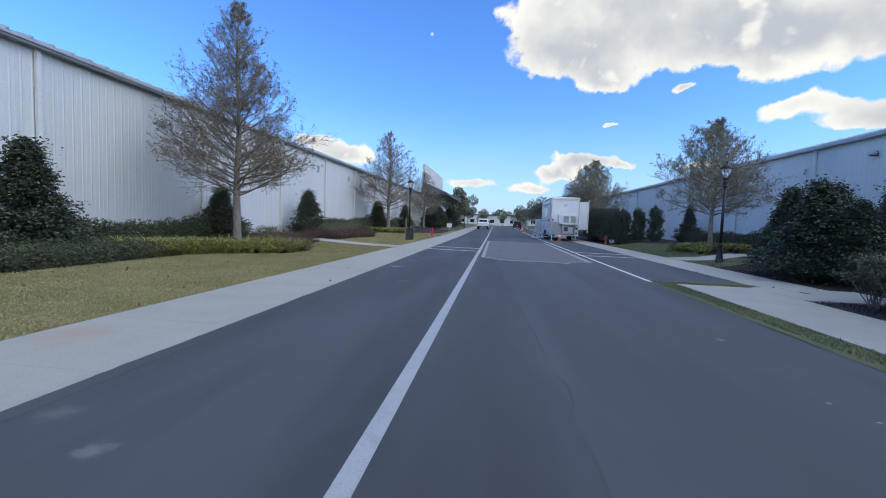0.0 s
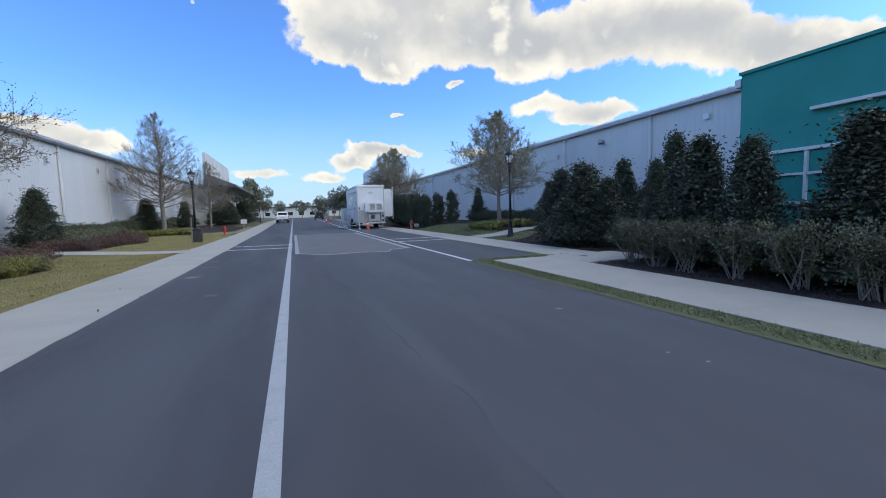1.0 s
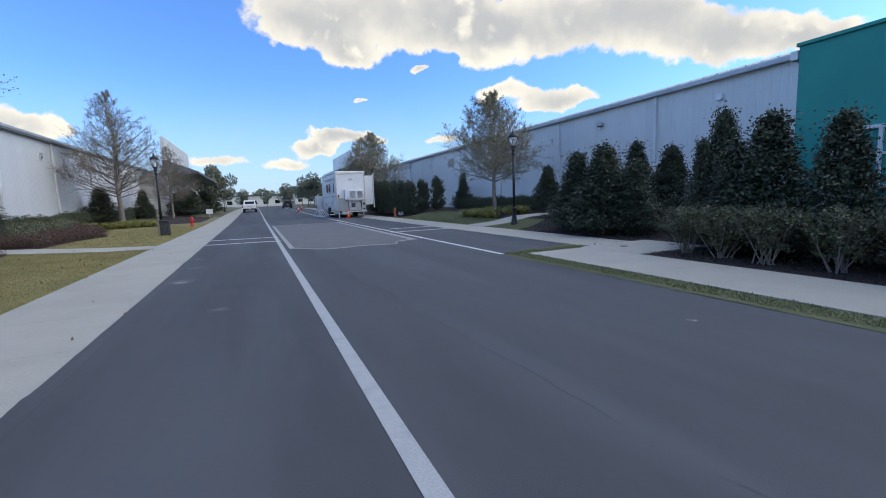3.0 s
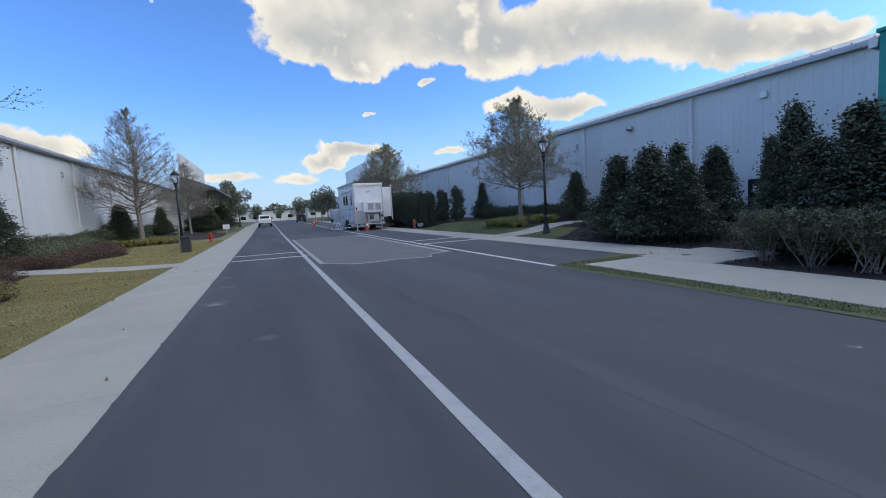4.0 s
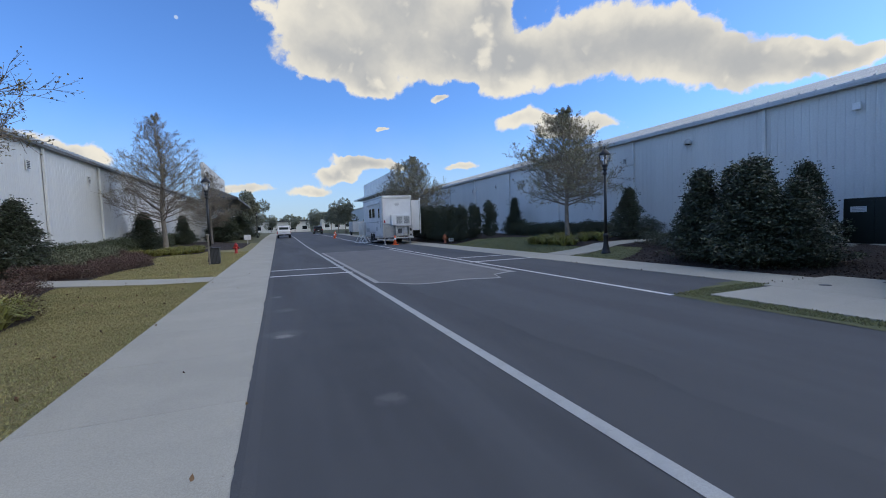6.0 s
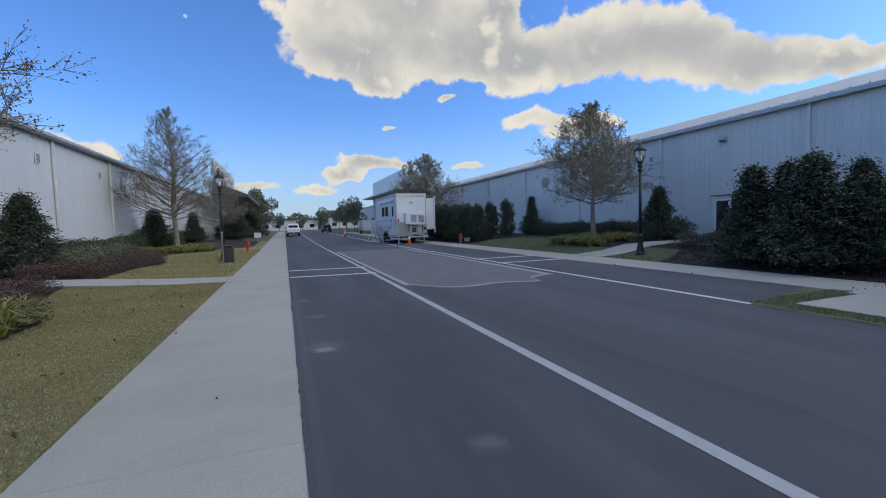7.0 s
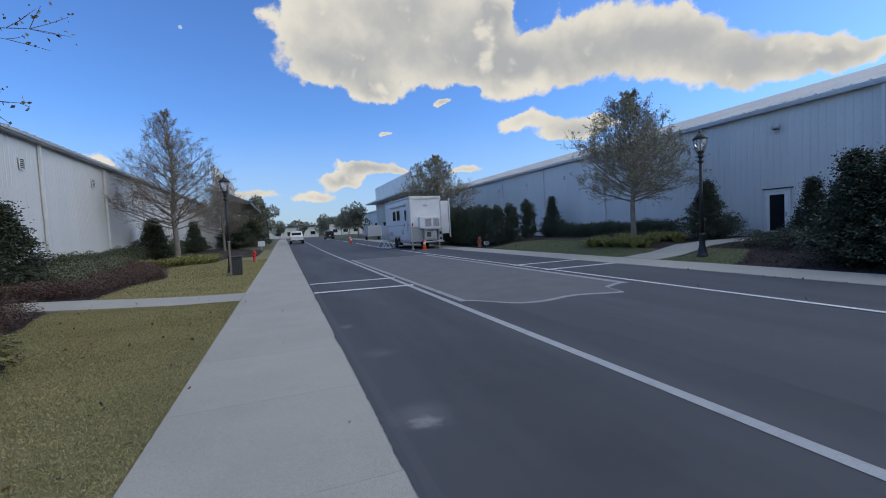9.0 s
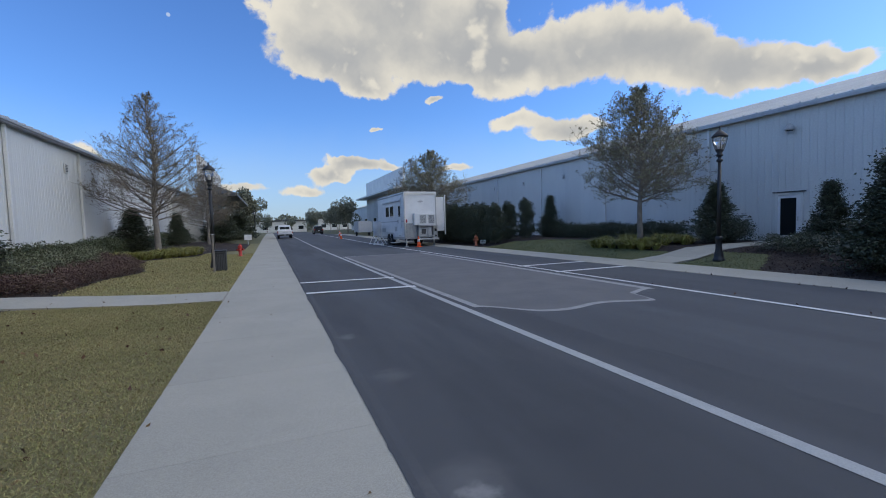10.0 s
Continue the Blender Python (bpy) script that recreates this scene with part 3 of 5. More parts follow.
def green_bay():
    """The green rendered bay that stands forward of the east warehouse."""
    x0, y0, y1, top = 12.2, -6.0, 11.75, 5.1
    root = solid("wall_green_bay", boxes((x0 + 0.02, 18.3, y0, y1, -0.1, top - 0.06)), GREEN, "green rendered bay with white-framed windows", "wall")
    part("coping", boxes((x0 - 0.04, 18.3, y0, y1 + 0.05, top - 0.058, top + 0.03), bevel=0.01), GREEN, root)
    part("corner_cap", boxes((x0 + 0.05, x0 + 0.6, y1 + 0.052, y1 + 0.22, top - 0.35, top - 0.12), bevel=0.01), TRIM, root)
    part("ledge", boxes((x0 - 0.14, x0 + 0.015, 5.2, 9.95, 3.70, 3.78), bevel=0.008), TRIM, root)
    for a, b in ((7.45, 10.9), (1.2, 4.6)):
        win = part("window", boxes((x0 - 0.10, x0 + 0.014, a, b, 2.77, 2.85), (x0 - 0.08, x0 + 0.014, a, b, 2.18, 2.24), (x0 - 0.08, x0 + 0.014, a, b, 1.45, 1.52), bevel=0.005), TRIM, root, "white window frame")
        for k in range(5):
            y = a + 0.04 + (b - a - 0.08) * k / 4
            part("mullion", boxes((x0 - 0.09, x0 + 0.013, y - 0.035, y + 0.035, 1.522, 2.768)), TRIM, win)
            if k < 4:
                part("pane", boxes((x0 - 0.02, x0 + 0.012, y + 0.037, y + (b - a - 0.08) / 4 - 0.037, 1.524, 2.766)), GREEN, win)


green_bay()


def entry_bay(x_wall, x_front, y0, y1, top, canopy_z, reach, label, mat, rise=0.9):
    """A tall entrance parapet with a hipped canopy in front of the shed."""
    s = 1 if x_front > x_wall else -1
    a, b = sorted((x_wall, x_front))
    e = thing("entrance_bay", (a + b) / 2, (y0 + y1) / 2, label, "entrance", z=0.0)
    mx, my = (a + b) / 2, (y0 + y1) / 2
    part("wall", boxes((a - mx, b - mx, y0 - my, y1 - my, -0.2, canopy_z - 0.3)), FARWALL, e)
    f0, f1 = sorted((x_front - mx, x_front - s * 0.35 - mx))
    part("parapet", boxes((f0, f1, y0 - my, y1 - my, canopy_z - 0.3, top), bevel=0.03), mat, e)
    n = 9
    for k in range(1, n):
        y = y0 - my + (y1 - y0) * k / n
        g0, g1 = sorted((x_front + s * 0.012 - mx, x_front - s * 0.02 - mx))
        part("joint", boxes((g0, g1, y - 0.02, y + 0.02, canopy_z + rise + 0.1, top - 0.05)), TRIM, e)
    # canopy with sloping top
    bm = bmesh.new()
    xo, xi = x_front + s * reach - mx, x_front - s * 0.3 - mx
    ring = [(xo, y0 - my - 1.6), (xo, y1 - my + 1.6), (xi, y1 - my + 1.6), (xi, y0 - my - 1.6)]
    low = [bm.verts.new((x, y, canopy_z - 0.28)) for x, y in ring]
    edge = [bm.verts.new((x, y, canopy_z - 0.02)) for x, y in ring]
    xr = x_front - mx
    hi = [bm.verts.new((x, y, canopy_z + rise)) for x, y in ((xr, y0 - my), (xr, y1 - my), (xi, y1 - my), (xi, y0 - my))]
    bm.faces.new(low[::-1])
    for p, q in ((low, edge), (edge, hi)):
        for i in range(4):
            bm.faces.new((p[i], p[(i + 1) % 4], q[(i + 1) % 4], q[i]))
    bm.faces.new(hi)
    bmesh.ops.recalc_face_normals(bm, faces=bm.faces)
    part("canopy", bm, DARKTRIM if s > 0 else ROOF, e)
    for k in range(4):
        y = y0 - my + 1.0 + (y1 - y0 - 2.0) * k / 3
        g0, g1 = sorted((x_front + s * 0.004 - mx, x_front + s * 0.08 - mx))
        w = part("window", boxes((g0, g1, y + 0.6, y + 3.0, 0.9, 3.4), bevel=0.01), TRIM, e)
        g0, g1 = sorted((x_front + s * 0.082 - mx, x_front + s * 0.095 - mx))
        part("pane", boxes((g0, g1, y + 0.7, y + 2.9, 1.0, 3.3)), DARKGLASS, w)


entry_bay(-13.1, -10.2, 66.5, 88.0, 10.0, 5.7, 3.6, "tall pale entrance parapet over a dark hipped canopy", FARWALL, 1.5)
entry_bay(18.85, 16.6, 79.0, 107.0, 11.0, 7.7, 2.1, "tall pale entrance parapet over a flat metal canopy", TRIM, 0.3)


# ragged asphalt lip where the street meets the west pavement
lip_v, lip_f = [], []
for k in range(1400):
    y = -4.0 + k * 0.05
    x = ROAD_L - 0.008 - 0.035 * max(0.0, noise.noise((0.0, y * 1.1, 3.0)) + 0.6 * noise.noise((4.0, y * 7.0, 1.0)))
    lip_v += [(x, y, gz(x, y) + 0.0165), (ROAD_L + 0.05, y, gz(ROAD_L, y) + 0.0175), (ROAD_L + 0.14, y, gz(ROAD_L, y) + 0.002)]
    if k:
        b = 3 * k
        lip_f += [(b - 3, b - 2, b + 1, b), (b - 2, b - 1, b + 2, b + 1)]
solid("road_edge", mesh("road_edge", lip_v, lip_f), ASPHALT, "ragged asphalt edge lapping the pavement", "road edge")


# ---- planting ----
def bare_tree(seed, height, radius, fork, leaf_n, girth=0.13, limbs=64, leaf=0.06, taper=0.85):
    """A young pyramidal oak in winter: leader, limbs, branchlets, twigs and a few dry leaves. Returns the three meshes."""
    rng = random.Random(seed)
    tv, tf, bv, bf, tips = [], [], [], [], []
    lead = [Vector((0, 0, -0.1))]
    for k in range(1, 13):
        z = height * 0.97 * k / 12
        lead.append(Vector((0.10 * math.sin(seed + k * 0.9) * k / 8, 0.10 * math.cos(seed * 2 + k * 0.8) * k / 8, z)))
    tube(tv, tf, lead, [girth * 1.25] + [girth * (1 - k / 12.6) + 0.008 for k in range(1, 13)], 9)

    def on_lead(z):
        k = min(11, max(0, int(z / (height * 0.97) * 12)))
        a, b = lead[k], lead[k + 1]
        return a.lerp(b, min(1, max(0, (z - a.z) / (b.z - a.z))))

    def grow(start, d, length, r, bend, n, sides):
        pts, p, v = [start], start.copy(), d.copy()
        for k in range(n):
            v = (v + Vector((rng.gauss(0, 0.10), rng.gauss(0, 0.10), bend + rng.gauss(0, 0.07)))).normalized()
            p = p + v * (length / n)
            pts.append(p.copy())
        tube(bv, bf, pts, [r * (1 - 0.8 * k / n) + 0.0025 for k in range(n + 1)], sides)
        return pts, v

    for i in range(limbs):
        u = ((i + rng.random() * 0.8) / limbs) ** 1.1
        z = fork + (height * 0.95 - fork) * u
        wide = (0.86 + 0.14 * smooth(0, 0.15, u)) * (1 - 0.94 * max(0.0, u - 0.06) / 0.94) ** taper
        out = max(0.22, radius * wide * rng.uniform(0.84, 1.08))
        rise = (0.30 + 0.95 * u) * rng.uniform(0.78, 1.22)
        rise = min(rise, max(0.25, (height * 1.02 - z) / out))
        g = i * 2.399 + rng.uniform(-0.4, 0.4)
        length = out * math.sqrt(1 + rise * rise)
        d = Vector((math.cos(g), math.sin(g), rise * 0.75)).normalized()
        pts, _ = grow(on_lead(z), d, length, girth * 0.22 * (1 - 0.7 * u) + 0.005, 0.05 + 0.05 * u, 5, 5)
        for j in range(max(6, int(17 * length / radius * (1 - 0.2 * u)))):
            w = rng.uniform(0.18, 1.0)
            k = min(4, int(w * 5))
            base = pts[k].lerp(pts[k + 1], w * 5 - k)
            ax = (pts[k + 1] - pts[k]).normalized()
            side = ax.cross(Vector((rng.gauss(0, 1), rng.gauss(0, 1), rng.gauss(0, 1)))).normalized()
            dd = (ax * 0.8 + side * 0.9 + Vector((0, 0, 0.25))).normalized()
            l2 = length * rng.uniform(0.2, 0.36) * (1.15 - 0.5 * w)
            p2, _ = grow(base, dd, l2, 0.008, 0.06, 3, 3)
            for m in range(6 if u < 0.7 else 4):
                q = rng.randrange(1, 4)
                a3 = (p2[q] - p2[q - 1]).normalized()
                d3 = (a3 + Vector((rng.gauss(0, 0.6), rng.gauss(0, 0.6), rng.gauss(0.15, 0.5)))).normalized()
                p3, _ = grow(p2[q], d3, l2 * rng.uniform(0.4, 0.7), 0.0035, 0.05, 2, 3)
                tips += [p3[1], p3[2]]
    nr = np.random.default_rng(seed)
    pick = np.array([tuple(tips[k]) for k in nr.integers(0, len(tips), leaf_n)]) + nr.normal(0, 0.04, (leaf_n, 3))
    return mesh("trunk", tv, tf, flat=False), mesh("branches", bv, bf, flat=False), leaves(pick, leaf, nr, slim=0.6)


def plant_tree(meshes, x, y, label, leaf_mat, rz=0.0, scale=1.0):
    t = thing("tree", x, y, label, "tree", "street trees", rz)
    t.scale = (scale, scale, scale)
    part("trunk", meshes[0], BARK, t)
    part("branching", meshes[1], TWIG, t)
    part("leaves", meshes[2], leaf_mat, t)
    return t


OAK_A = bare_tree(3, 9.5, 2.9, 2.0, 30000, 0.15, 112, 0.06, 1.05)
OAK_B = bare_tree(8, 9.9, 3.9, 2.0, 20000, 0.17, 92, 0.06, 1.1)
OAK_C = bare_tree(15, 7.7, 3.3, 1.95, 40000, 0.13, 84, 0.068, 1.15)
plant_tree(OAK_A, -9.3, 17.8, "tall bare oak with dense fine twigs and few brown leaves", OAK_LEAF)
plant_tree(OAK_B, -9.8, 43.5, "tall bare leafless oak beside the lawn", OAK_LEAF, 40)
plant_tree(OAK_B, -8.9, 59.0, "bare oak near the entrance canopy", OAK_LEAF, 160, 0.78)
plant_tree(OAK_C, 13.2, 28.65, "young oak with sparse olive leaves beside the footpath", THINLEAF, 20)
plant_tree(OAK_C, 12.0, 54.0, "thinly leaved oak behind the white trailer", THINLEAF, 110, 1.18)
plant_tree(OAK_B, 12.6, 62.0, "nearly bare oak behind the white trailer", OAK_LEAF, 70, 0.95)
plant_tree(OAK_A, -11.2, 2.0, "tall bare oak beside the warehouse", OAK_LEAF, 90)


def cone_crown(seed, height, radius, shoots, leaf=0.10, power=0.6):
    """An uneven conical evergreen crown: leafy shoots that fan up and out from the stem, over a thinner inside."""
    r = np.random.default_rng(seed)
    sets = []
    for k in range(shoots):
        u = r.random() ** 1.25
        g = k * 2.399 + r.normal(0, 0.3)
        lobe = 1 + 0.16 * math.sin(2 * g + 5 * u + seed) + 0.12 * math.sin(5 * g - 9 * u + 2 * seed)
        reach = radius * (1 - u) ** power * lobe * r.uniform(0.7, 1.12)
        z0 = height * (0.03 + 0.90 * u)
        lift = r.uniform(0.15, 0.5) * (1 - 0.4 * u)
        m = int(r.uniform(70, 120))
        s = r.random(m) ** 0.55
        wide = 0.045 + 0.15 * (1 - s)
        p = np.stack([reach * s * np.cos(g), reach * s * np.sin(g), z0 + lift * s ** 1.5], 1)
        sets.append(p + r.normal(0, 1, (m, 3)) * wide[:, None])
    for k in range(4):
        m = 70
        c = r.normal(0, 0.10 * radius, 2)
        z = r.uniform(0.72, 1.0 - 0.05 * k, m) * height
        sets.append(np.stack([c[0] + r.normal(0, 0.06, m), c[1] + r.normal(0, 0.06, m), z], 1))
    for k in range(18):
        u = r.random() ** 0.6 * 0.92
        g = r.uniform(0, 2 * math.pi)
        reach = radius * (1 - u) ** power * r.uniform(0.6, 0.95)
        m, tall = 46, r.uniform(0.25, 0.5) * (1 - 0.4 * u)
        s = r.random(m)
        p = np.stack([reach * np.cos(g) * (1 + 0.1 * s), reach * np.sin(g) * (1 + 0.1 * s), height * (0.03 + 0.9 * u) + tall * s], 1)
        sets.append(p + r.normal(0, 1, (m, 3)) * (0.075 * (1.15 - s))[:, None])
    q = np.concatenate(sets)
    q[:, 2] = np.abs(q[:, 2])
    return leaves(q, leaf, r, slim=0.55)


def stem(height, r):
    tv, tf = [], []
    tube(tv, tf, [Vector((0, 0, -0.1)), Vector((0.02, 0, height * 0.4)), Vector((0, 0.02, height * 0.85))], [r, r * 0.7, r * 0.2], 8)
    return mesh("trunk", tv, tf, flat=False)


HOLLIES = [cone_crown(21 + k, 3.15, 1.0, 210, 0.075, power=(0.9, 1.15, 0.75, 0.3)[k]) for k in range(4)]
STEM = stem(1.0, 0.03)


def holly(x, y, h, r, kind, label, rz=0.0, group="evergreen hollies"):
    t = thing("evergreen_shrub", x, y, label, "evergreen shrub", group, rz)
    crown = part("crown", HOLLIES[kind], HOLLY, t)
    trunk = part("trunk", STEM, BARK, t)
    spread = (1.22 if kind == 3 else 1.42) * r
    crown.scale, trunk.scale = (spread, spread, h / 3.2), (1.6 * r, 1.6 * r, h)
    return t


DARK = "dark green conical holly with dense foliage"
rows = [(9.9, 5.5, 3.0, 1.0, 1), (9.75, 7.7, 3.1, 1.0, 1), (9.6, 9.55, 2.95, 0.75, 0), (9.9, 11.0, 3.2, 0.95, 0), (10.2, 11.9, 2.7, 0.8, 2), (10.95, 12.75, 3.6, 0.72, 0), (10.5, 13.0, 2.9, 0.5, 1),
        (11.2, 15.9, 2.5, 0.8, 0), (10.8, 16.9, 3.2, 1.05, 0), (11.5, 17.7, 2.9, 1.05, 2), (11.2, 18.8, 3.1, 1.0, 1), (12.3, 18.4, 3.0, 1.1, 0), (14.9, 19.2, 3.3, 0.9, 0), (16.0, 18.3, 3.05, 0.95, 0), (16.6, 22.7, 2.5, 0.8, 1)]
for i, (x, y, h, r, k) in enumerate(rows):
    holly(x, y, h, r, k, DARK + " beside the pavement", i * 47)
holly(15.9, 26.75, 2.85, 0.9, 0, DARK + " behind the street lamp", 20)
holly(17.5, 41.7, 3.3, 0.85, 1, DARK + " against the warehouse", 50)
for i, (x, y, h, r) in enumerate([(14.1, 40.0, 2.9, 0.62), (12.9, 40.4, 2.7, 0.66), (11.6, 40.2, 2.8, 0.75), (11.4, 41.9, 2.9, 0.85), (11.3, 43.2, 3.0, 0.9), (11.4, 44.7, 3.0, 0.95), (11.3, 46.3, 3.1, 1.0), (11.4, 48.0, 3.1, 1.0), (11.3, 49.8, 3.2, 1.0)]):
    holly(x, y, h * 1.06, r, 3, "dark upright column-shaped evergreen beside the pavement", i * 60, "column evergreens")
for i, (x, y, h, r, k) in enumerate([(-11.5, 12.0, 3.1, 1.1, 1), (-11.9, 20.6, 2.5, 1.0, 0), (-11.6, 29.2, 3.0, 1.0, 0), (-11.8, 46.6, 2.9, 1.25, 0), (-11.2, 57.5, 2.9, 1.0, 1), (-8.6, 66.0, 3.2, 1.8, 2), (-8.8, 72.0, 3.4, 1.8, 2), (-7.4, 78.0, 3.5, 2.0, 2)]):
    holly(x, y, h, r, k, DARK + " beside the west warehouse", i * 71)


def mound(seed, lx, ly, h, n, leaf, upright=0.0, slim=0.5):
    """Leaves of a rounded clipped shrub or a stretch of hedge, lx by ly by h."""
    r = np.random.default_rng(seed)
    p = r.uniform(-1, 1, (n, 3))
    p[:, 2] = (p[:, 2] + 1) / 2
    e = np.max(np.abs(np.stack([p[:, 0], p[:, 1], 2 * p[:, 2] - 1], 1)), 1)
    p[:, :2] *= (0.55 + 0.45 * e)[:, None]
    top = 1 + 0.10 * np.sin(p[:, 0] * lx * 2.3 + seed) + 0.09 * np.sin(p[:, 1] * ly * 2.9 + 2 * seed) + 0.05 * np.sin(p[:, 1] * ly * 7.1)
    round_off = 1 - 0.28 * np.abs(p[:, 0]) ** 3 - 0.22 * np.abs(p[:, 1]) ** 5
    pts = np.stack([p[:, 0] * lx / 2, p[:, 1] * ly / 2, p[:, 2] ** 0.7 * h * top * round_off], 1) + r.normal(0, 0.03, (n, 3))
    return leaves(pts, leaf, r, upright, slim)


HEDGE_MESH = [mound(31 + k, 1.1, 2.3, 1.0, 5200, 0.085) for k in range(2)]
SHRUB_MESH = [mound(41 + k, 1.5, 1.5, 0.9, 2600, 0.08) for k in range(3)]


def shrub(name, x, y, me, mat, label, category, group, sx=1.0, sy=1.0, sz=1.0, rz=0.0):
    t = thing(name, x, y, label, category, group, rz)
    part("foliage", me, mat, t).scale = (sx, sy, sz)
    part("stem_fan", STEM, TWIG, t).scale = (0.8, 0.8, 0.5 * sz)
    return t


for i, y in enumerate(list(range(3, 22, 2)) + list(range(30, 66, 2))):
    shrub("hedge", -12.2 + 0.1 * math.sin(i * 2.1), y + 0.4, HEDGE_MESH[i % 2], HEDGE, "dark green clipped hedge section along the west wall", "hedge", "west hedge",
          1.0, 1.05, 0.95 + 0.1 * math.sin(i * 1.7), (i % 3) * 3 - 3)
for i in range(8):
    shrub("hedge", 17.2, 30.2 + i * 1.55, HEDGE_MESH[i % 2], HOLLY, "very dark clipped hedge section along the east wall", "hedge", "east hedge", 1.1, 0.8, 0.95 + 0.06 * math.sin(i * 2.3), 2)
shrub("shrub", 17.9, 27.0, SHRUB_MESH[0], HOLLY, "dark rounded shrub beside the door", "shrub", "door shrubs", 0.75, 0.75, 1.15)
for i, (x, y, s) in enumerate([(13.2, 22.6, 0.75), (14.4, 22.4, 0.7), (15.6, 22.7, 0.75), (16.6, 22.9, 0.7), (13.0, 21.4, 0.9), (14.6, 21.0, 0.9), (16.2, 21.4, 1.0)]):
    shrub("shrub", x, y, SHRUB_MESH[i % 3], HOLLY, "low dark shrub on mulch near the door", "shrub", "door shrubs", s, s, 0.6, i * 50)
# grey-green, russet and low green shrubs on the west side
for i, (x, y, s) in enumerate([(-10.2, 29.3, 0.9), (-10.6, 31.0, 1.0), (-10.4, 32.8, 1.0), (-10.7, 34.4, 0.9), (-11.0, 36.5, 0.9), (-10.9, 23.0, 0.8), (-11.0, 14.6, 0.5)]):
    shrub("shrub", x, y, SHRUB_MESH[i % 3], OLIVE, "loose grey-green shrub in the west bed", "shrub", "grey-green shrubs", s, s, 1.0 * s, i * 67)
for i in range(34):
    a, b = i % 4, i // 4
    y = 27.6 + b * 1.0
    x = left_bed_edge(y) - 0.55 - a * 0.75
    if x > -11.4 and y < 37:
        shrub("shrub", x, y + 0.3 * math.sin(i * 3.1), SHRUB_MESH[i % 3], REDLEAF, "low russet-brown ground shrub on mulch", "shrub", "russet shrubs", 0.72, 0.72, 0.52 + 0.08 * math.sin(i), i * 49)
for i in range(15):
    a, b = i % 3, i // 3
    y = 19.2 + b * 1.05
    shrub("shrub", left_bed_edge(y) - 0.5 - a * 0.8, y, SHRUB_MESH[i % 3], REDLEAF, "low russet-brown ground shrub on mulch", "shrub", "russet shrubs", 0.7, 0.7, 0.5, i * 53)
for i in range(40):
    a, b = i % 4, i // 4
    y = 6.0 + b * 0.80
    shrub("shrub", left_bed_edge(y) - 0.45 - a * 0.85, y, SHRUB_MESH[i % 3], HEDGE, "low green ground shrub at the edge of the lawn", "shrub", "low green shrubs", 0.78, 0.78, 0.5 + 0.06 * math.sin(i * 2), i * 41)


def tuft(seed, n=150, h=0.46):
    """A clump of arching strap leaves."""
    r = np.random.default_rng(seed)
    g = r.random(n) * 2 * np.pi
    d = r.random(n) * 0.12
    pts = np.stack([d * np.cos(g), d * np.sin(g), np.zeros(n)], 1)
    verts, faces = [], []
    for k in range(n):
        out = r.uniform(0.12, 0.5)
        hh = h * r.uniform(0.6, 1.15)
        c, s = math.cos(g[k]), math.sin(g[k])
        w = 0.011
        for f, z in ((0, 0), (0.4, 0.75), (1.0, 1.0 - 0.55 * r.random())):
            x, y = pts[k][0] + out * f * c, pts[k][1] + out * f * s
            ww = w * (1.2 - f)
            verts += [(x - s * ww, y + c * ww, hh * z), (x + s * ww, y - c * ww, hh * z)]
        b = len(verts) - 6
        faces += [(b, b + 1, b + 3, b + 2), (b + 2, b + 3, b + 5, b + 4)]
    return mesh("tuft", verts, faces)


TUFTS = [tuft(51 + k) for k in range(3)]
rng = random.Random(5)


def tufts(n, spot, label, group):
    done = 0
    while done < n:
        x, y = spot()
        t = thing("grass_tuft", x, y, label, "grass tuft", group, rng.uniform(0, 360))
        s = rng.uniform(0.75, 1.15)
        part("foliage", TUFTS[done % 3], YELLOW, t).scale = (1.25 * s, 1.25 * s, s)
        done += 1


def spot_west():
    y = rng.uniform(13.6, 19.6)
    return left_bed_edge(y) - 0.2 - abs(rng.gauss(0, 1.0)), y


def spot_oak():
    y = rng.uniform(37.5, 46)
    return left_bed_edge(y) - 0.3 - abs(rng.gauss(0, 0.8)), y


tufts(170, spot_west, "yellow-green strap-leaved border grass under the oak", "border grass")
tufts(45, spot_oak, "yellow-green strap-leaved border grass under the oak", "border grass")
tufts(45, lambda: (rng.uniform(11.9, 14.9), rng.uniform(26.6, 31.2)), "yellow-green strap-leaved border grass under the young oak", "border grass")


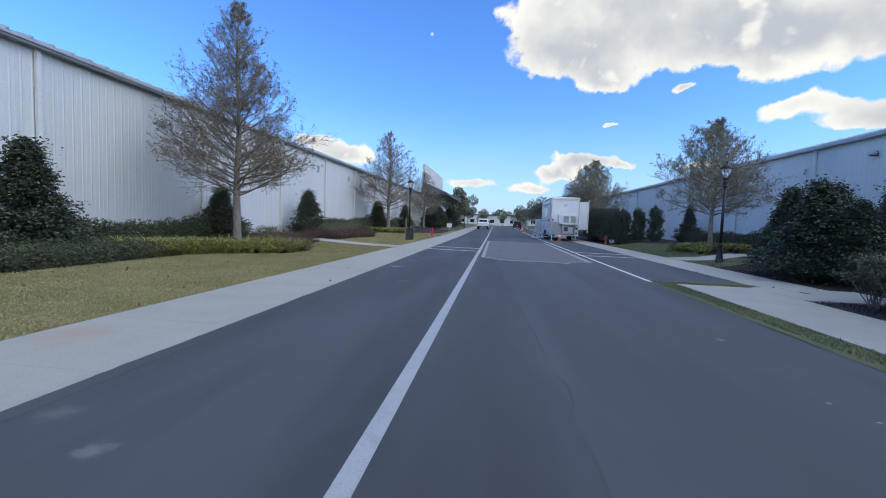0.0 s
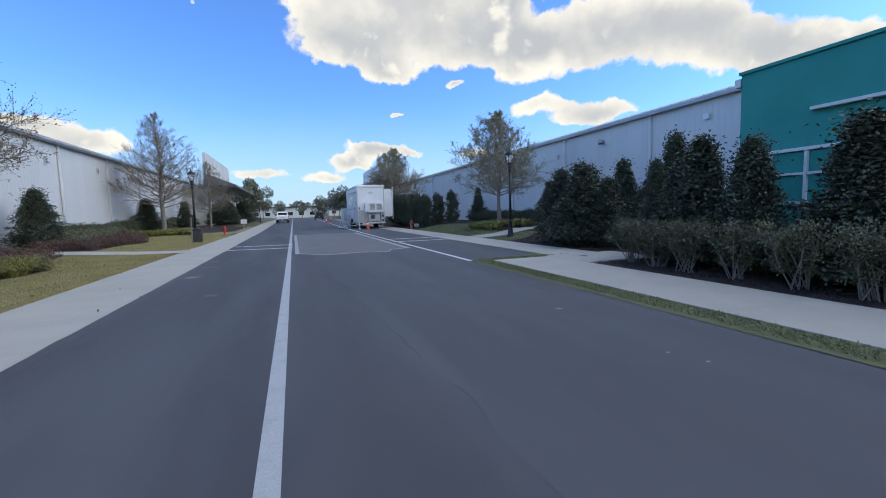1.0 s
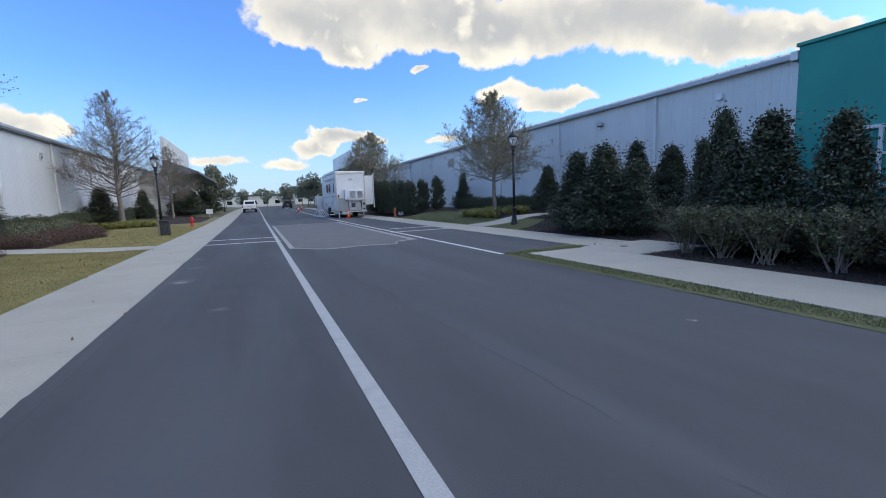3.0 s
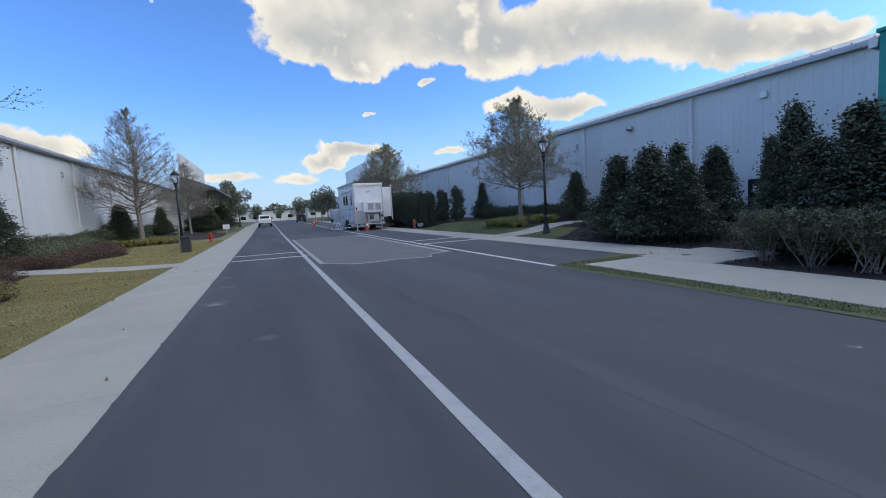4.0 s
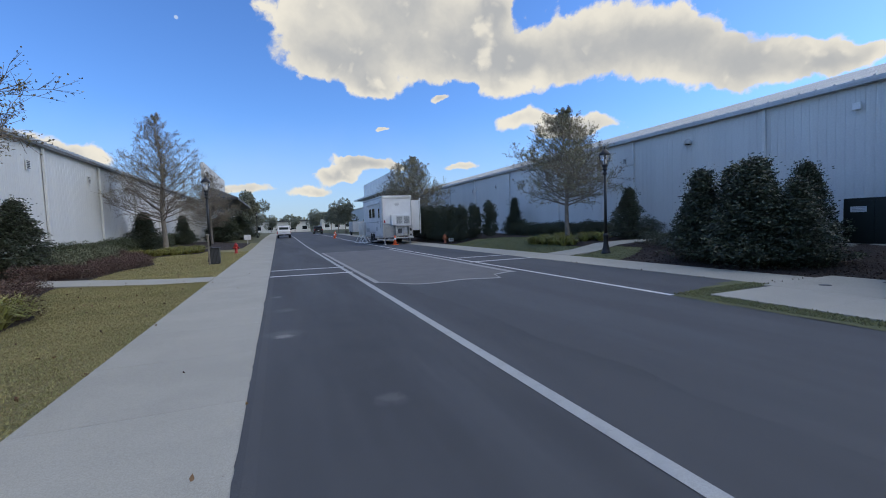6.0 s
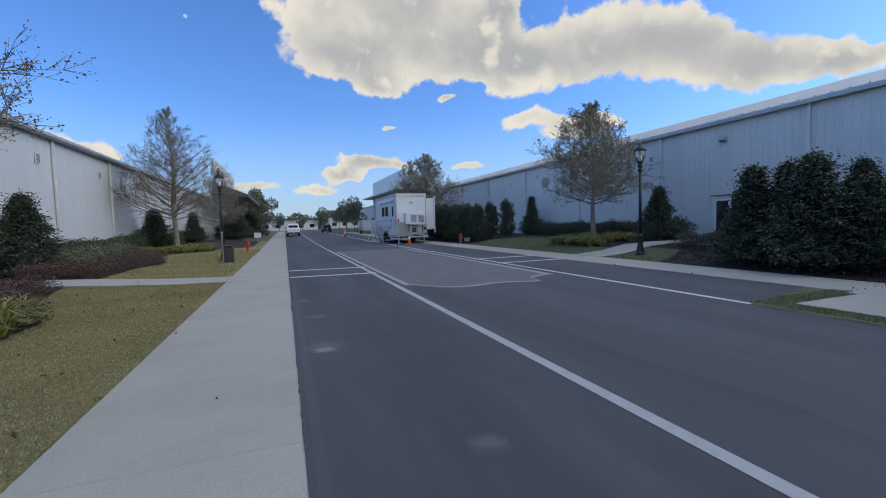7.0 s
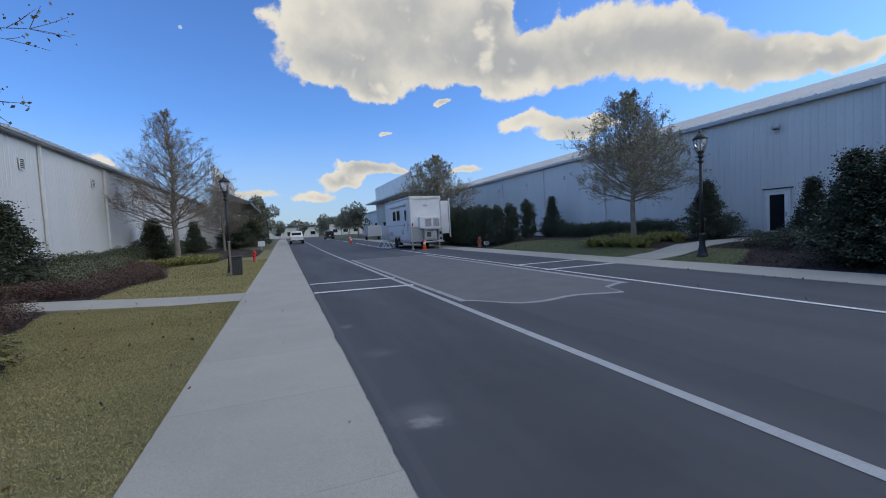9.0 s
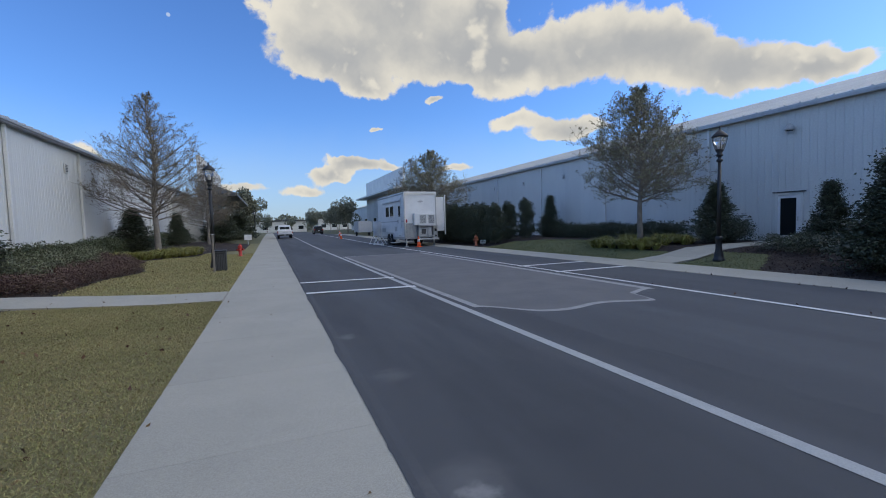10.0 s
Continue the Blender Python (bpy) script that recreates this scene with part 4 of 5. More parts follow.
def vase_shrub(seed):
    """An open clipped shrub: bare fanning stems, leafy twigs above."""
    r = random.Random(seed)
    v, f, pts = [], [], []
    for k in range(15):
        g = r.uniform(0, 2 * math.pi)
        a = Vector((r.uniform(-0.14, 0.14), r.uniform(-0.14, 0.14), -0.03))
        rad = r.uniform(0.1, 0.6)
        b = Vector((a.x + rad * 0.5 * math.cos(g), a.y + rad * 0.5 * math.sin(g), r.uniform(0.35, 0.55)))
        c = Vector((a.x + rad * math.cos(g), a.y + rad * math.sin(g), r.uniform(0.85, 1.12)))
        tube(v, f, [a, b, c], [0.014, 0.010, 0.004], 5)
        for m in range(11):
            w = r.random()
            s = a.lerp(b, 0.6 + 0.4 * w / 0.2) if w < 0.2 else b.lerp(c, w)
            e = s + Vector((r.gauss(0, 0.15), r.gauss(0, 0.15), r.uniform(0.0, 0.2)))
            e.z = min(e.z, 1.14 + r.uniform(-0.06, 0.05))
            tube(v, f, [s, e], [0.005, 0.002], 3)
            for q in range(26):
                p = s.lerp(e, r.uniform(0.3, 1.15))
                pts.append((p.x + r.gauss(0, 0.045), p.y + r.gauss(0, 0.045), p.z + r.gauss(0, 0.045)))
    return mesh("stem_fan", v, f), leaves(np.array(pts), 0.056, np.random.default_rng(seed), slim=0.6)


VASES = [vase_shrub(61 + k) for k in range(3)]
for i, (x, y) in enumerate([(8.85, 12.15), (8.7, 11.2), (8.6, 10.3), (8.55, 9.05), (8.5, 7.9), (8.45, 6.85), (8.5, 5.7), (8.6, 4.5), (8.6, 3.3)]):
    t = thing("clipped_shrub", x, y, "open clipped shrub with bare fanning stems and leafy top", "shrub", "clipped shrubs", i * 77)
    part("stem_fan", VASES[i % 3][0], BARK, t)
    part("foliage", VASES[i % 3][1], CLIPPED, t)


# turf blades and bark chips
def scatter(name, n, box4, keep, size, mat, upright, slim, label, category, seed):
    r = np.random.default_rng(seed)
    x = r.uniform(box4[0], box4[1], n)
    y = r.uniform(box4[2], box4[3], n)
    ok = np.array([keep(a, b) for a, b in zip(x, y)])
    pts = np.array([(a, b, gz(a, b)) for a, b in zip(x[ok], y[ok])])
    return solid(name, leaves(pts, size, r, upright, slim), mat, label, category, "stuff")


scatter("turf", 230000, (-9.2, -4.56, 13.0, 24.6), lambda x, y: x > left_bed_edge(y) and not left_path(x, y), 0.038, BLADE, 0.45, 0.17, "short yellow-green turf blades", "grass", 71)
scatter("turf_far", 70000, (-9.6, -4.56, 25.5, 45.0), lambda x, y: x > left_bed_edge(y) and not left_path(x, y), 0.06, BLADE, 0.5, 0.3, "short yellow-green turf blades", "grass", 72)
scatter("turf_behind", 90000, (-9.2, -4.56, 4.0, 13.0), lambda x, y: x > left_bed_edge(y), 0.042, BLADE, 0.5, 0.3, "short yellow-green turf blades", "grass", 75)
scatter("turf_verge", 60000, (5.3, 8.0, 0.0, 15.0), lambda x, y: right_lawn(x, y), 0.055, BLADE_SHADED, 0.45, 0.25, "worn turf blades of the roadside strip", "grass", 73)
scatter("turf_east", 40000, (9.8, 14.4, 21.0, 39.0), lambda x, y: right_lawn(x, y), 0.055, BLADE_SHADED, 0.5, 0.3, "short turf blades beside the footpath", "grass", 74)
scatter("bark_chips_east", 26000, (7.9, 13.5, 3.0, 24.0), lambda x, y: not right_lawn(x, y) and not right_pave(x, y), 0.06, CHIP, -0.2, 0.45, "dark bark chips of the mulch bed", "bark chips", 76)
scatter("bark_chips_west", 16000, (-11.5, -7.5, 8.0, 37.0), lambda x, y: x < left_bed_edge(y) and not left_path(x, y), 0.06, CHIP, -0.2, 0.45, "dark bark chips of the mulch bed", "bark chips", 77)


LITTER = material("dry_leaf", (0.16, 0.085, 0.045), (0.10, 0.06, 0.035), 2.0, 30, 0.8, bump=0, island=True, spread=0.5)
scatter("fallen_leaves_lawn", 900, (-9.0, -4.6, 8.0, 40.0), lambda x, y: x > left_bed_edge(y), 0.075, LITTER, -0.1, 0.6, "scattered dry brown leaves on the lawn", "fallen leaves", 78)
scatter("fallen_leaves_pavement", 90, (-4.6, -2.6, 8.0, 40.0), lambda x, y: True, 0.05, LITTER, -0.1, 0.6, "a few dry leaves on the pavement", "fallen leaves", 79)
scatter("fallen_leaves_verge", 260, (5.2, 9.9, 0.0, 24.0), lambda x, y: x < 5.7 or x > 9.9, 0.06, LITTER, -0.1, 0.6, "dry leaves along the verge and bed", "fallen leaves", 80)


# ---- far end of the street ----
def round_crown(seed, n, leaf):
    r = np.random.default_rng(seed)
    blobs = r.normal(0, 0.42, (14, 3)) * (1, 1, 0.75)
    p = []
    for b in blobs:
        d = r.normal(size=(n // 14, 3))
        d /= np.linalg.norm(d, axis=1)[:, None]
        p.append(b + d * r.uniform(0.25, 0.5) * r.uniform(0.7, 1.05, (n // 14, 1)))
    q = np.concatenate(p)
    q[:, 2] = q[:, 2] * 0.8 + 1.35
    return leaves(q, leaf, r, slim=0.7)


FAR_CROWN = [round_crown(81 + k, 4200, 0.11) for k in range(3)]
far = [(-8.2, 93, 3.9), (-8.0, 106, 3.8), (-8.8, 118, 3.0), (-7.6, 132, 3.2), (10.6, 97, 3.2), (10.9, 111, 3.0), (11.0, 126, 3.2), (8.6, 150, 3.3), (15.0, 142, 3.4),
       (-14, 150, 3.2), (-20, 168, 3.4), (22, 165, 3.6), (3.5, 176, 2.4), (-4.5, 178, 3.0)]
for i, (x, y, s) in enumerate(far):
    t = thing("tree", x, y, "leafy green street tree far down the road", "tree", "far street trees", i * 63)
    part("crown", FAR_CROWN[i % 3], HAZYLEAF, t).scale = (s * 0.85, s * 0.85, s)
    part("trunk", STEM, BARK, t).scale = (5, 5, s * 1.2)
woods = np.random.default_rng(90)
nn = 26000
wx = woods.uniform(-230, 260, nn)
wz = woods.random(nn) ** 0.8 * (5.0 + 2.2 * np.sin(wx * 0.11) + 1.6 * np.sin(wx * 0.31 + 1))
solid("far_woods", leaves(np.stack([wx, 225 + woods.uniform(-6, 6, nn), wz + 0.4], 1), 1.3, woods, 0, 0.8), HAZYLEAF, "low dark treeline closing the street", "woods", "stuff")


def far_house(x, y, w, d, h, label):
    b = thing("far_building", x, y, label, "building")
    part("wall", boxes((-w / 2, w / 2, -d / 2, d / 2, 0, h)), FARWALL, b)
    part("roof", boxes((-w / 2 - 0.6, w / 2 + 0.6, -d / 2 - 0.6, d / 2 + 0.6, h, h + 0.45), bevel=0.05), DARKTRIM, b)
    n = int(w / 4)
    for k in range(n):
        xx = -w / 2 + (k + 0.5) * w / n
        wd = part("window", boxes((xx - 1.1, xx + 1.1, -d / 2 - 0.06, -d / 2 - 0.004, 0.9, 2.6)), TRIM, b)
        part("pane", boxes((xx - 0.95, xx + 0.95, -d / 2 - 0.08, -d / 2 - 0.062, 1.05, 2.45)), DARKGLASS, wd)
    return b


far_house(-3, 195, 26, 10, 4.2, "low pale building with dark flat roof across the street end")
far_house(30, 200, 30, 10, 4.6, "low pale building beyond the trees").location.z -= 0.1


# ---- street furniture ----
def street_lamp(x, y, label):
    l = thing("street_lamp", x, y, label, "street lamp", "street lamps")
    part("base", lathe([(0.20, -0.05), (0.20, 0.06), (0.16, 0.10), (0.15, 0.2), (0.105, 0.42), (0.095, 0.72), (0.12, 0.76), (0.12, 0.82), (0.08, 0.88)], 16), BLACK, l)
    part("pole", lathe([(0.068, 0.88), (0.062, 2.2), (0.052, 3.45)], 14), BLACK, l)
    part("collar", lathe([(0.055, 3.44), (0.10, 3.47), (0.10, 3.52), (0.06, 3.56), (0.06, 3.62), (0.11, 3.66), (0.11, 3.70), (0.07, 3.74), (0.13, 3.84), (0.14, 3.88)], 16), BLACK, l)
    lantern = part("lantern", lathe([(0.12, 3.882), (0.20, 4.16), (0.215, 4.30)], 8), LAMPGLASS, l, "clear tapered lantern glass")
    lantern.visible_shadow = False
    for k in range(4):
        v, f = [], []
        g = math.pi / 4 + k * math.pi / 2
        c, s = math.cos(g), math.sin(g)
        tube(v, f, [Vector((0.13 * c, 0.13 * s, 3.87)), Vector((0.215 * c, 0.215 * s, 4.16)), Vector((0.228 * c, 0.228 * s, 4.31))], [0.011] * 3, 5)
        part("rib", mesh("rib", v, f), BLACK, lantern)
    part("lamp_bulb", lathe([(0.03, 3.9), (0.05, 4.0), (0.045, 4.1), (0.01, 4.16)], 10), WHITE, lantern, "pale frosted bulb")
    part("cap", lathe([(0.25, 4.30), (0.255, 4.33), (0.17, 4.43), (0.09, 4.50), (0.05, 4.53), (0.03, 4.57), (0.035, 4.60), (0.008, 4.68)], 16), BLACK, l)
    return l


street_lamp(-5.81, 34.35, "black cast-iron lantern post on the lawn")
street_lamp(11.14, 23.3, "black cast-iron lantern post beside the footpath")
street_lamp(-5.8, 92.0, "black cast-iron lantern post far down the street")


def hydrant(x, y, body, cap, label):
    h = thing("fire_hydrant", x, y, label, "fire hydrant", "fire hydrants")
    part("barrel", lathe([(0.15, -0.03), (0.15, 0.05), (0.10, 0.07), (0.10, 0.52), (0.135, 0.55), (0.135, 0.59)], 16), body, h)
    part("bonnet", lathe([(0.13, 0.592), (0.12, 0.66), (0.07, 0.73), (0.03, 0.75), (0.03, 0.80)], 16), cap, h)
    for k, r in ((0, 0.07), (1, 0.05), (2, 0.05)):
        n = part("nozzle", lathe([(r, 0.08), (r, 0.16), (r * 1.2, 0.165), (r * 1.2, 0.2), (r * 0.4, 0.21), (r * 0.4, 0.24)], 12), cap, h)
        n.matrix_basis = pose(0, 0, 0.43, 90, 0, (0, 90, -90)[k])
    return h


hydrant(-5.25, 42.5, HYDRANT, HYDRANT, "red fire hydrant on the lawn")
hydrant(10.4, 40.9, AMBER, AMBER, "faded orange fire hydrant beside the pavement")
plate = thing("marker_plate", 10.85, 40.7, "small white marker plate on a post beside the hydrant", "sign")
part("post", boxes((-0.02, 0.02, -0.02, 0.02, -0.05, 0.3)), SILVER, plate)
part("board", boxes((-0.22, 0.22, -0.035, -0.022, 0.12, 0.38), bevel=0.005), WHITE, plate)
part("bar", boxes((-0.16, 0.16, -0.041, -0.036, 0.20, 0.30)), SILVER, plate)

bin_ = thing("litter_bin", -5.42, 32.8, "black square litter bin on the lawn", "litter bin")
part("body", boxes((-0.24, 0.24, -0.24, 0.24, 0.0, 0.78), bevel=0.03), BLACK, bin_)
part("lid", boxes((-0.26, 0.26, -0.26, 0.26, 0.785, 0.85), bevel=0.02), BLACK, bin_)
for k in range(7):
    part("slat", boxes((-0.21 + k * 0.063, -0.17 + k * 0.063, -0.256, -0.242, 0.06, 0.72)), DARKTRIM, bin_)
post = thing("marker_post", -5.55, 31.9, "weathered pale square post in the lawn", "post")
part("post", boxes((-0.035, 0.035, -0.035, 0.035, -0.1, 1.5), bevel=0.008), BARK, post)
part("cap", boxes((-0.06, 0.06, -0.06, 0.06, 1.502, 1.53), bevel=0.008), SILVER, post)
sign = thing("lawn_sign", -5.6, 61.0, "small white notice board on a short post", "sign")
part("post", boxes((-0.03, 0.03, -0.03, 0.03, -0.1, 0.7)), SILVER, sign)
part("board", boxes((-0.35, 0.35, -0.05, -0.032, 0.5, 1.05), bevel=0.008), WHITE, sign)


def cone(x, y, label):
    c = thing("traffic_cone", x, y, label, "traffic cone", "traffic cones", rz=12)
    part("base", boxes((-0.2, 0.2, -0.2, 0.2, 0.0, 0.045), bevel=0.015), ORANGE, c)
    part("body", lathe([(0.155, 0.046), (0.12, 0.28), (0.05, 0.78), (0.03, 0.80)], 20), ORANGE, c)
    part("reflective_band", lathe([(0.110, 0.40), (0.079, 0.585)], 20), WHITE, c, "white reflective band")


cone(6.78, 43.2, "orange traffic cone with white band behind the trailer")
cone(4.75, 67.5, "orange traffic cone with white band on the lane line")
cone(6.3, 79.0, "orange traffic cone with white band down the street")

cab = thing("utility_cabinet", 17.45, 16.75, "dark green steel utility cabinet on mulch", "utility cabinet")
part("body", boxes((-0.45, 0.45, -0.9, 0.9, 0.0, 1.62), bevel=0.02), CABINET, cab)
part("pad", boxes((-1.5, 0.7, -1.4, 2.6, -0.12, -0.002), bevel=0.015), CONCRETE, cab)
for s in (-1, 1):
    part("door", boxes((-0.47, -0.452, min(s * 0.02, s * 0.86), max(s * 0.02, s * 0.86), 0.08, 1.52), bevel=0.006), CABINET, cab)
board = part("notice", boxes((-0.482, -0.472, 0.22, 0.68, 1.12, 1.32)), WHITE, cab, "white notice plate")
for k in range(3):
    part("bar", boxes((-0.487, -0.483, 0.27, 0.63, 1.15 + k * 0.055, 1.175 + k * 0.055)), SILVER, board)


# ---- white production trailer ----
def wheel(parent, x, y, r, w, side, rim_mat=ALU):
    t = part("wheel", lathe([(r * 0.6, -w / 2), (r * 0.95, -w / 2), (r, -w / 2 + 0.03), (r, w / 2 - 0.03), (r * 0.95, w / 2), (r * 0.6, w / 2)], 24), RUBBER, parent)
    t.matrix_basis = pose(x, y, r, 0, 90 * side, 0)
    part("rim", lathe([(r * 0.59, -w / 2 + 0.02), (r * 0.59, w / 2 - 0.03), (r * 0.2, w / 2 - 0.06), (r * 0.18, w / 2)], 20), rim_mat, t)


def trailer():
    t = thing("trailer", 6.03, 44.2, "white box trailer with rear generator rack and slide-out", "trailer", rz=0)
    W, L = 2.42, 8.1
    t.scale = (1.07, 1.05, 1.19)
    body = part("body", boxes((0, W, 0, L, 0.55, 3.38), bevel=0.04), WHITE, t)
    part("roof", boxes((-0.03, W + 0.03, -0.03, L + 0.03, 3.384, 3.52), bevel=0.05), ALU, t)
    part("roof_trim", boxes((-0.02, W + 0.02, -0.045, -0.031, 3.30, 3.46), bevel=0.005), ALU, t)
    for x in (-0.02, W - 0.06):
        part("corner_post", boxes((x, x + 0.08, -0.03, 0.05, 0.5, 3.38), bevel=0.012), ALU, t)
    part("skirt", boxes((-0.015, 0.03, 0.1, L - 0.1, 0.45, 0.62), bevel=0.01), ALU, t)
    part("chassis", boxes((0.25, 0.4, 0.1, L + 1.0, 0.38, 0.54), (W - 0.4, W - 0.25, 0.1, L + 1.0, 0.38, 0.54), (0.3, W - 0.3, L - 0.2, L, 0.38, 0.53)), BLACK, t)
    for a, b in ((2.75, 3.85), (4.1, 5.2)):
        w = part("window", boxes((-0.03, -0.002, a, b, 1.95, 2.78), bevel=0.01), TRIM, t)
        part("pane", boxes((-0.036, -0.032, a + 0.07, b - 0.07, 2.02, 2.71)), DARKGLASS, w)
    d = part("door", boxes((-0.025, -0.002, 0.75, 1.65, 0.72, 2.85), bevel=0.01), WHITE, t)
    part("pane", boxes((-0.032, -0.026, 0.95, 1.4, 1.95, 2.65)), DARKGLASS, d)
    part("handle", boxes((-0.06, -0.026, 1.5, 1.58, 1.55, 1.75), bevel=0.01), DARKTRIM, d)
    part("grab_rail", boxes((-0.09, -0.06, 0.55, 0.59, 1.2, 3.2), bevel=0.01), ALU, t)
    part("awning_rail", boxes((-0.10, -0.004, 0.8, 5.9, 2.98, 3.08), bevel=0.02), ALU, t)
    for a, b, z in ((1.95, 2.6, 1.0), (5.4, 6.6, 0.9), (0.9, 1.5, 0.66)):
        part("hatch", boxes((-0.016, -0.002, a, b, z, z + 0.3), bevel=0.008), ALU, t)
    part("side_stripe", boxes((-0.006, -0.002, 0.1, L - 0.1, 1.62, 1.68)), SILVER, t)
    for y in (3.5, 4.4):
        wheel(t, 0.06, y, 0.4, 0.24, -1, WHITE)
        wheel(t, W - 0.12, y, 0.37, 0.24, 1)
    part("fender", boxes((-0.07, 0.2, 3.0, 4.9, 0.84, 0.9), bevel=0.02), ALU, t)
    # rear end: louvred cabinet, rack, guard plate
    cabn = part("rear_cabinet", boxes((0.62, 2.2, -0.42, -0.032, 1.38, 2.12), bevel=0.015), WHITE, t)
    for a, b in ((1.0, 1.52), (1.62, 2.14)):
        g = part("grille", boxes((a, b, -0.445, -0.422, 1.46, 1.50), (a, b, -0.445, -0.422, 2.0, 2.04), (a, a + 0.04, -0.445, -0.422, 1.5, 2.0), (b - 0.04, b, -0.445, -0.422, 1.5, 2.0)), TRIM, cabn, "white grille frame")
        for k in range(12):
            part("slat", boxes((a + 0.042, b - 0.042, -0.436, -0.423, 1.505 + k * 0.041, 1.527 + k * 0.041)), GUTTER, g, "dull grey slat")
    part("shelf", boxes((0.9, 2.3, -0.55, -0.03, 1.28, 1.36), bevel=0.015), ALU, t)
    part("rear_plate", boxes((0.07, 0.88, -0.05, -0.032, 0.5, 1.5), bevel=0.006), PLATE, t, "dull tread-plate guard")
    part("rear_frame", boxes((0.92, 1.0, -0.5, -0.032, 0.4, 1.27), (1.55, 1.62, -0.5, -0.44, 0.42, 1.27), (1.0, 2.1, -0.5, -0.44, 0.62, 0.7), bevel=0.01), ALU, t)
    part("generator", boxes((1.02, 1.9, -0.40, -0.034, 0.72, 1.2), bevel=0.03), SILVER, t, "grey enclosed generator")
    part("gen_panel", boxes((1.12, 1.45, -0.412, -0.402, 0.8, 1.12), bevel=0.005), DARKTRIM, t)
    col = part("control_box", boxes((2.02, 2.34, -0.42, -0.034, 0.45, 1.26), bevel=0.02), ALU, t)
    part("socket", boxes((2.1, 2.26, -0.432, -0.422, 0.95, 1.12), bevel=0.01), BLACK, col)
    part("socket", boxes((2.1, 2.26, -0.432, -0.422, 0.6, 0.72), bevel=0.01), BLACK, col)
    part("bumper", boxes((0.8, 2.38, -0.62, -0.43, 0.42, 0.52), bevel=0.02), ALU, t)
    for x in (0.1, 2.2):
        part("jack_leg", boxes((x, x + 0.08, 0.06, 0.14, 0.0, 0.52), (x - 0.08, x + 0.16, 0.0, 0.22, 0.0, 0.03)), ALU, t)
    part("emblem", boxes((1.02, 1.42, -0.038, -0.033, 2.86, 2.92), (1.1, 1.36, -0.038, -0.033, 2.95, 2.99), (1.06, 1.3, -0.038, -0.033, 2.79, 2.82)), SILVER, t)
    for x in (0.1, W - 0.22):
        part("tail_light", boxes((x, x + 0.1, -0.05, -0.032, 1.55, 1.75), bevel=0.008), REDLAMP, t)
    part("slide_out", boxes((W + 0.01, W + 0.85, 0.55, 4.2, 0.95, 3.2), bevel=0.03), WHITE, t, "extended white slide-out room")
    part("slide_flange", boxes((W + 0.852, W + 0.93, 0.45, 0.53, 0.7, 3.26), bevel=0.01), TRIM, t)
    part("marker_light", boxes((W + 0.84, W + 0.95, 0.40, 0.448, 3.26, 3.34), bevel=0.01), WHITE, t)
    part("roof_unit", boxes((0.6, 1.5, 2.6, 3.6, 3.525, 3.66), bevel=0.05), WHITE, t, "white roof air conditioner")
    part("tongue", boxes((1.1, 1.32, L, L + 1.5, 0.42, 0.54), bevel=0.01), BLACK, t)
    part("steps", boxes((-0.65, -0.08, 0.8, 1.6, 0.24, 0.28), (-0.35, -0.05, 0.8, 1.6, 0.46, 0.5), bevel=0.006), ALU, t)


trailer()


def barricade(x, y, rz):
    b = thing("folding_barrier", x, y, "white folding barrier board on splayed legs beside the trailer", "barrier", "barriers", rz)
    part("board", boxes((-0.45, 0.45, -0.02, 0.02, 0.72, 2.05), bevel=0.012), WHITE, b)
    for s in (-1, 1):
        v, f = [], []
        tube(v, f, [Vector((s * 0.45, -0.45, 0.0)), Vector((s * 0.45, 0, 0.75))], [0.025, 0.025], 6)
        part("leg", mesh("leg", v, f), WHITE, b)
        v, f = [], []
        tube(v, f, [Vector((s * 0.45, 0.45, 0.0)), Vector((s * 0.45, 0, 0.75))], [0.025, 0.025], 6)
        part("leg", mesh("leg", v, f), WHITE, b)
        part("foot", boxes((s * 0.45 - 0.03, s * 0.45 + 0.03, -0.5, 0.5, 0.0, 0.04), bevel=0.008), WHITE, b)


barricade(5.5, 50.0, 58)
barricade(5.5, 51.6, 50)


# ---- vehicles ----
def loft(profile, width, taper, mat, name, parent, label=""):
    """A car body side profile (y, z) pushed out to both sides; taper narrows it towards the top."""
    zs = [z for _, z in profile]
    lo, hi = min(zs), max(zs)
    bm = bmesh.new()
    sides = []
    for s in (-1, 1):
        sides.append([bm.verts.new((s * width / 2 * (1 - taper * ((z - lo) / (hi - lo)) ** 2), y, z)) for y, z in profile])
    n = len(profile)
    bm.faces.new(sides[0])
    bm.faces.new(sides[1][::-1])
    for i in range(n):
        j = (i + 1) % n
        bm.faces.new((sides[0][j], sides[0][i], sides[1][i], sides[1][j]))
    bmesh.ops.recalc_face_normals(bm, faces=bm.faces)
    bmesh.ops.bevel(bm, geom=bm.edges[:], offset=0.035, segments=2, affect="EDGES")
    return part(name, bm, mat, parent, label)


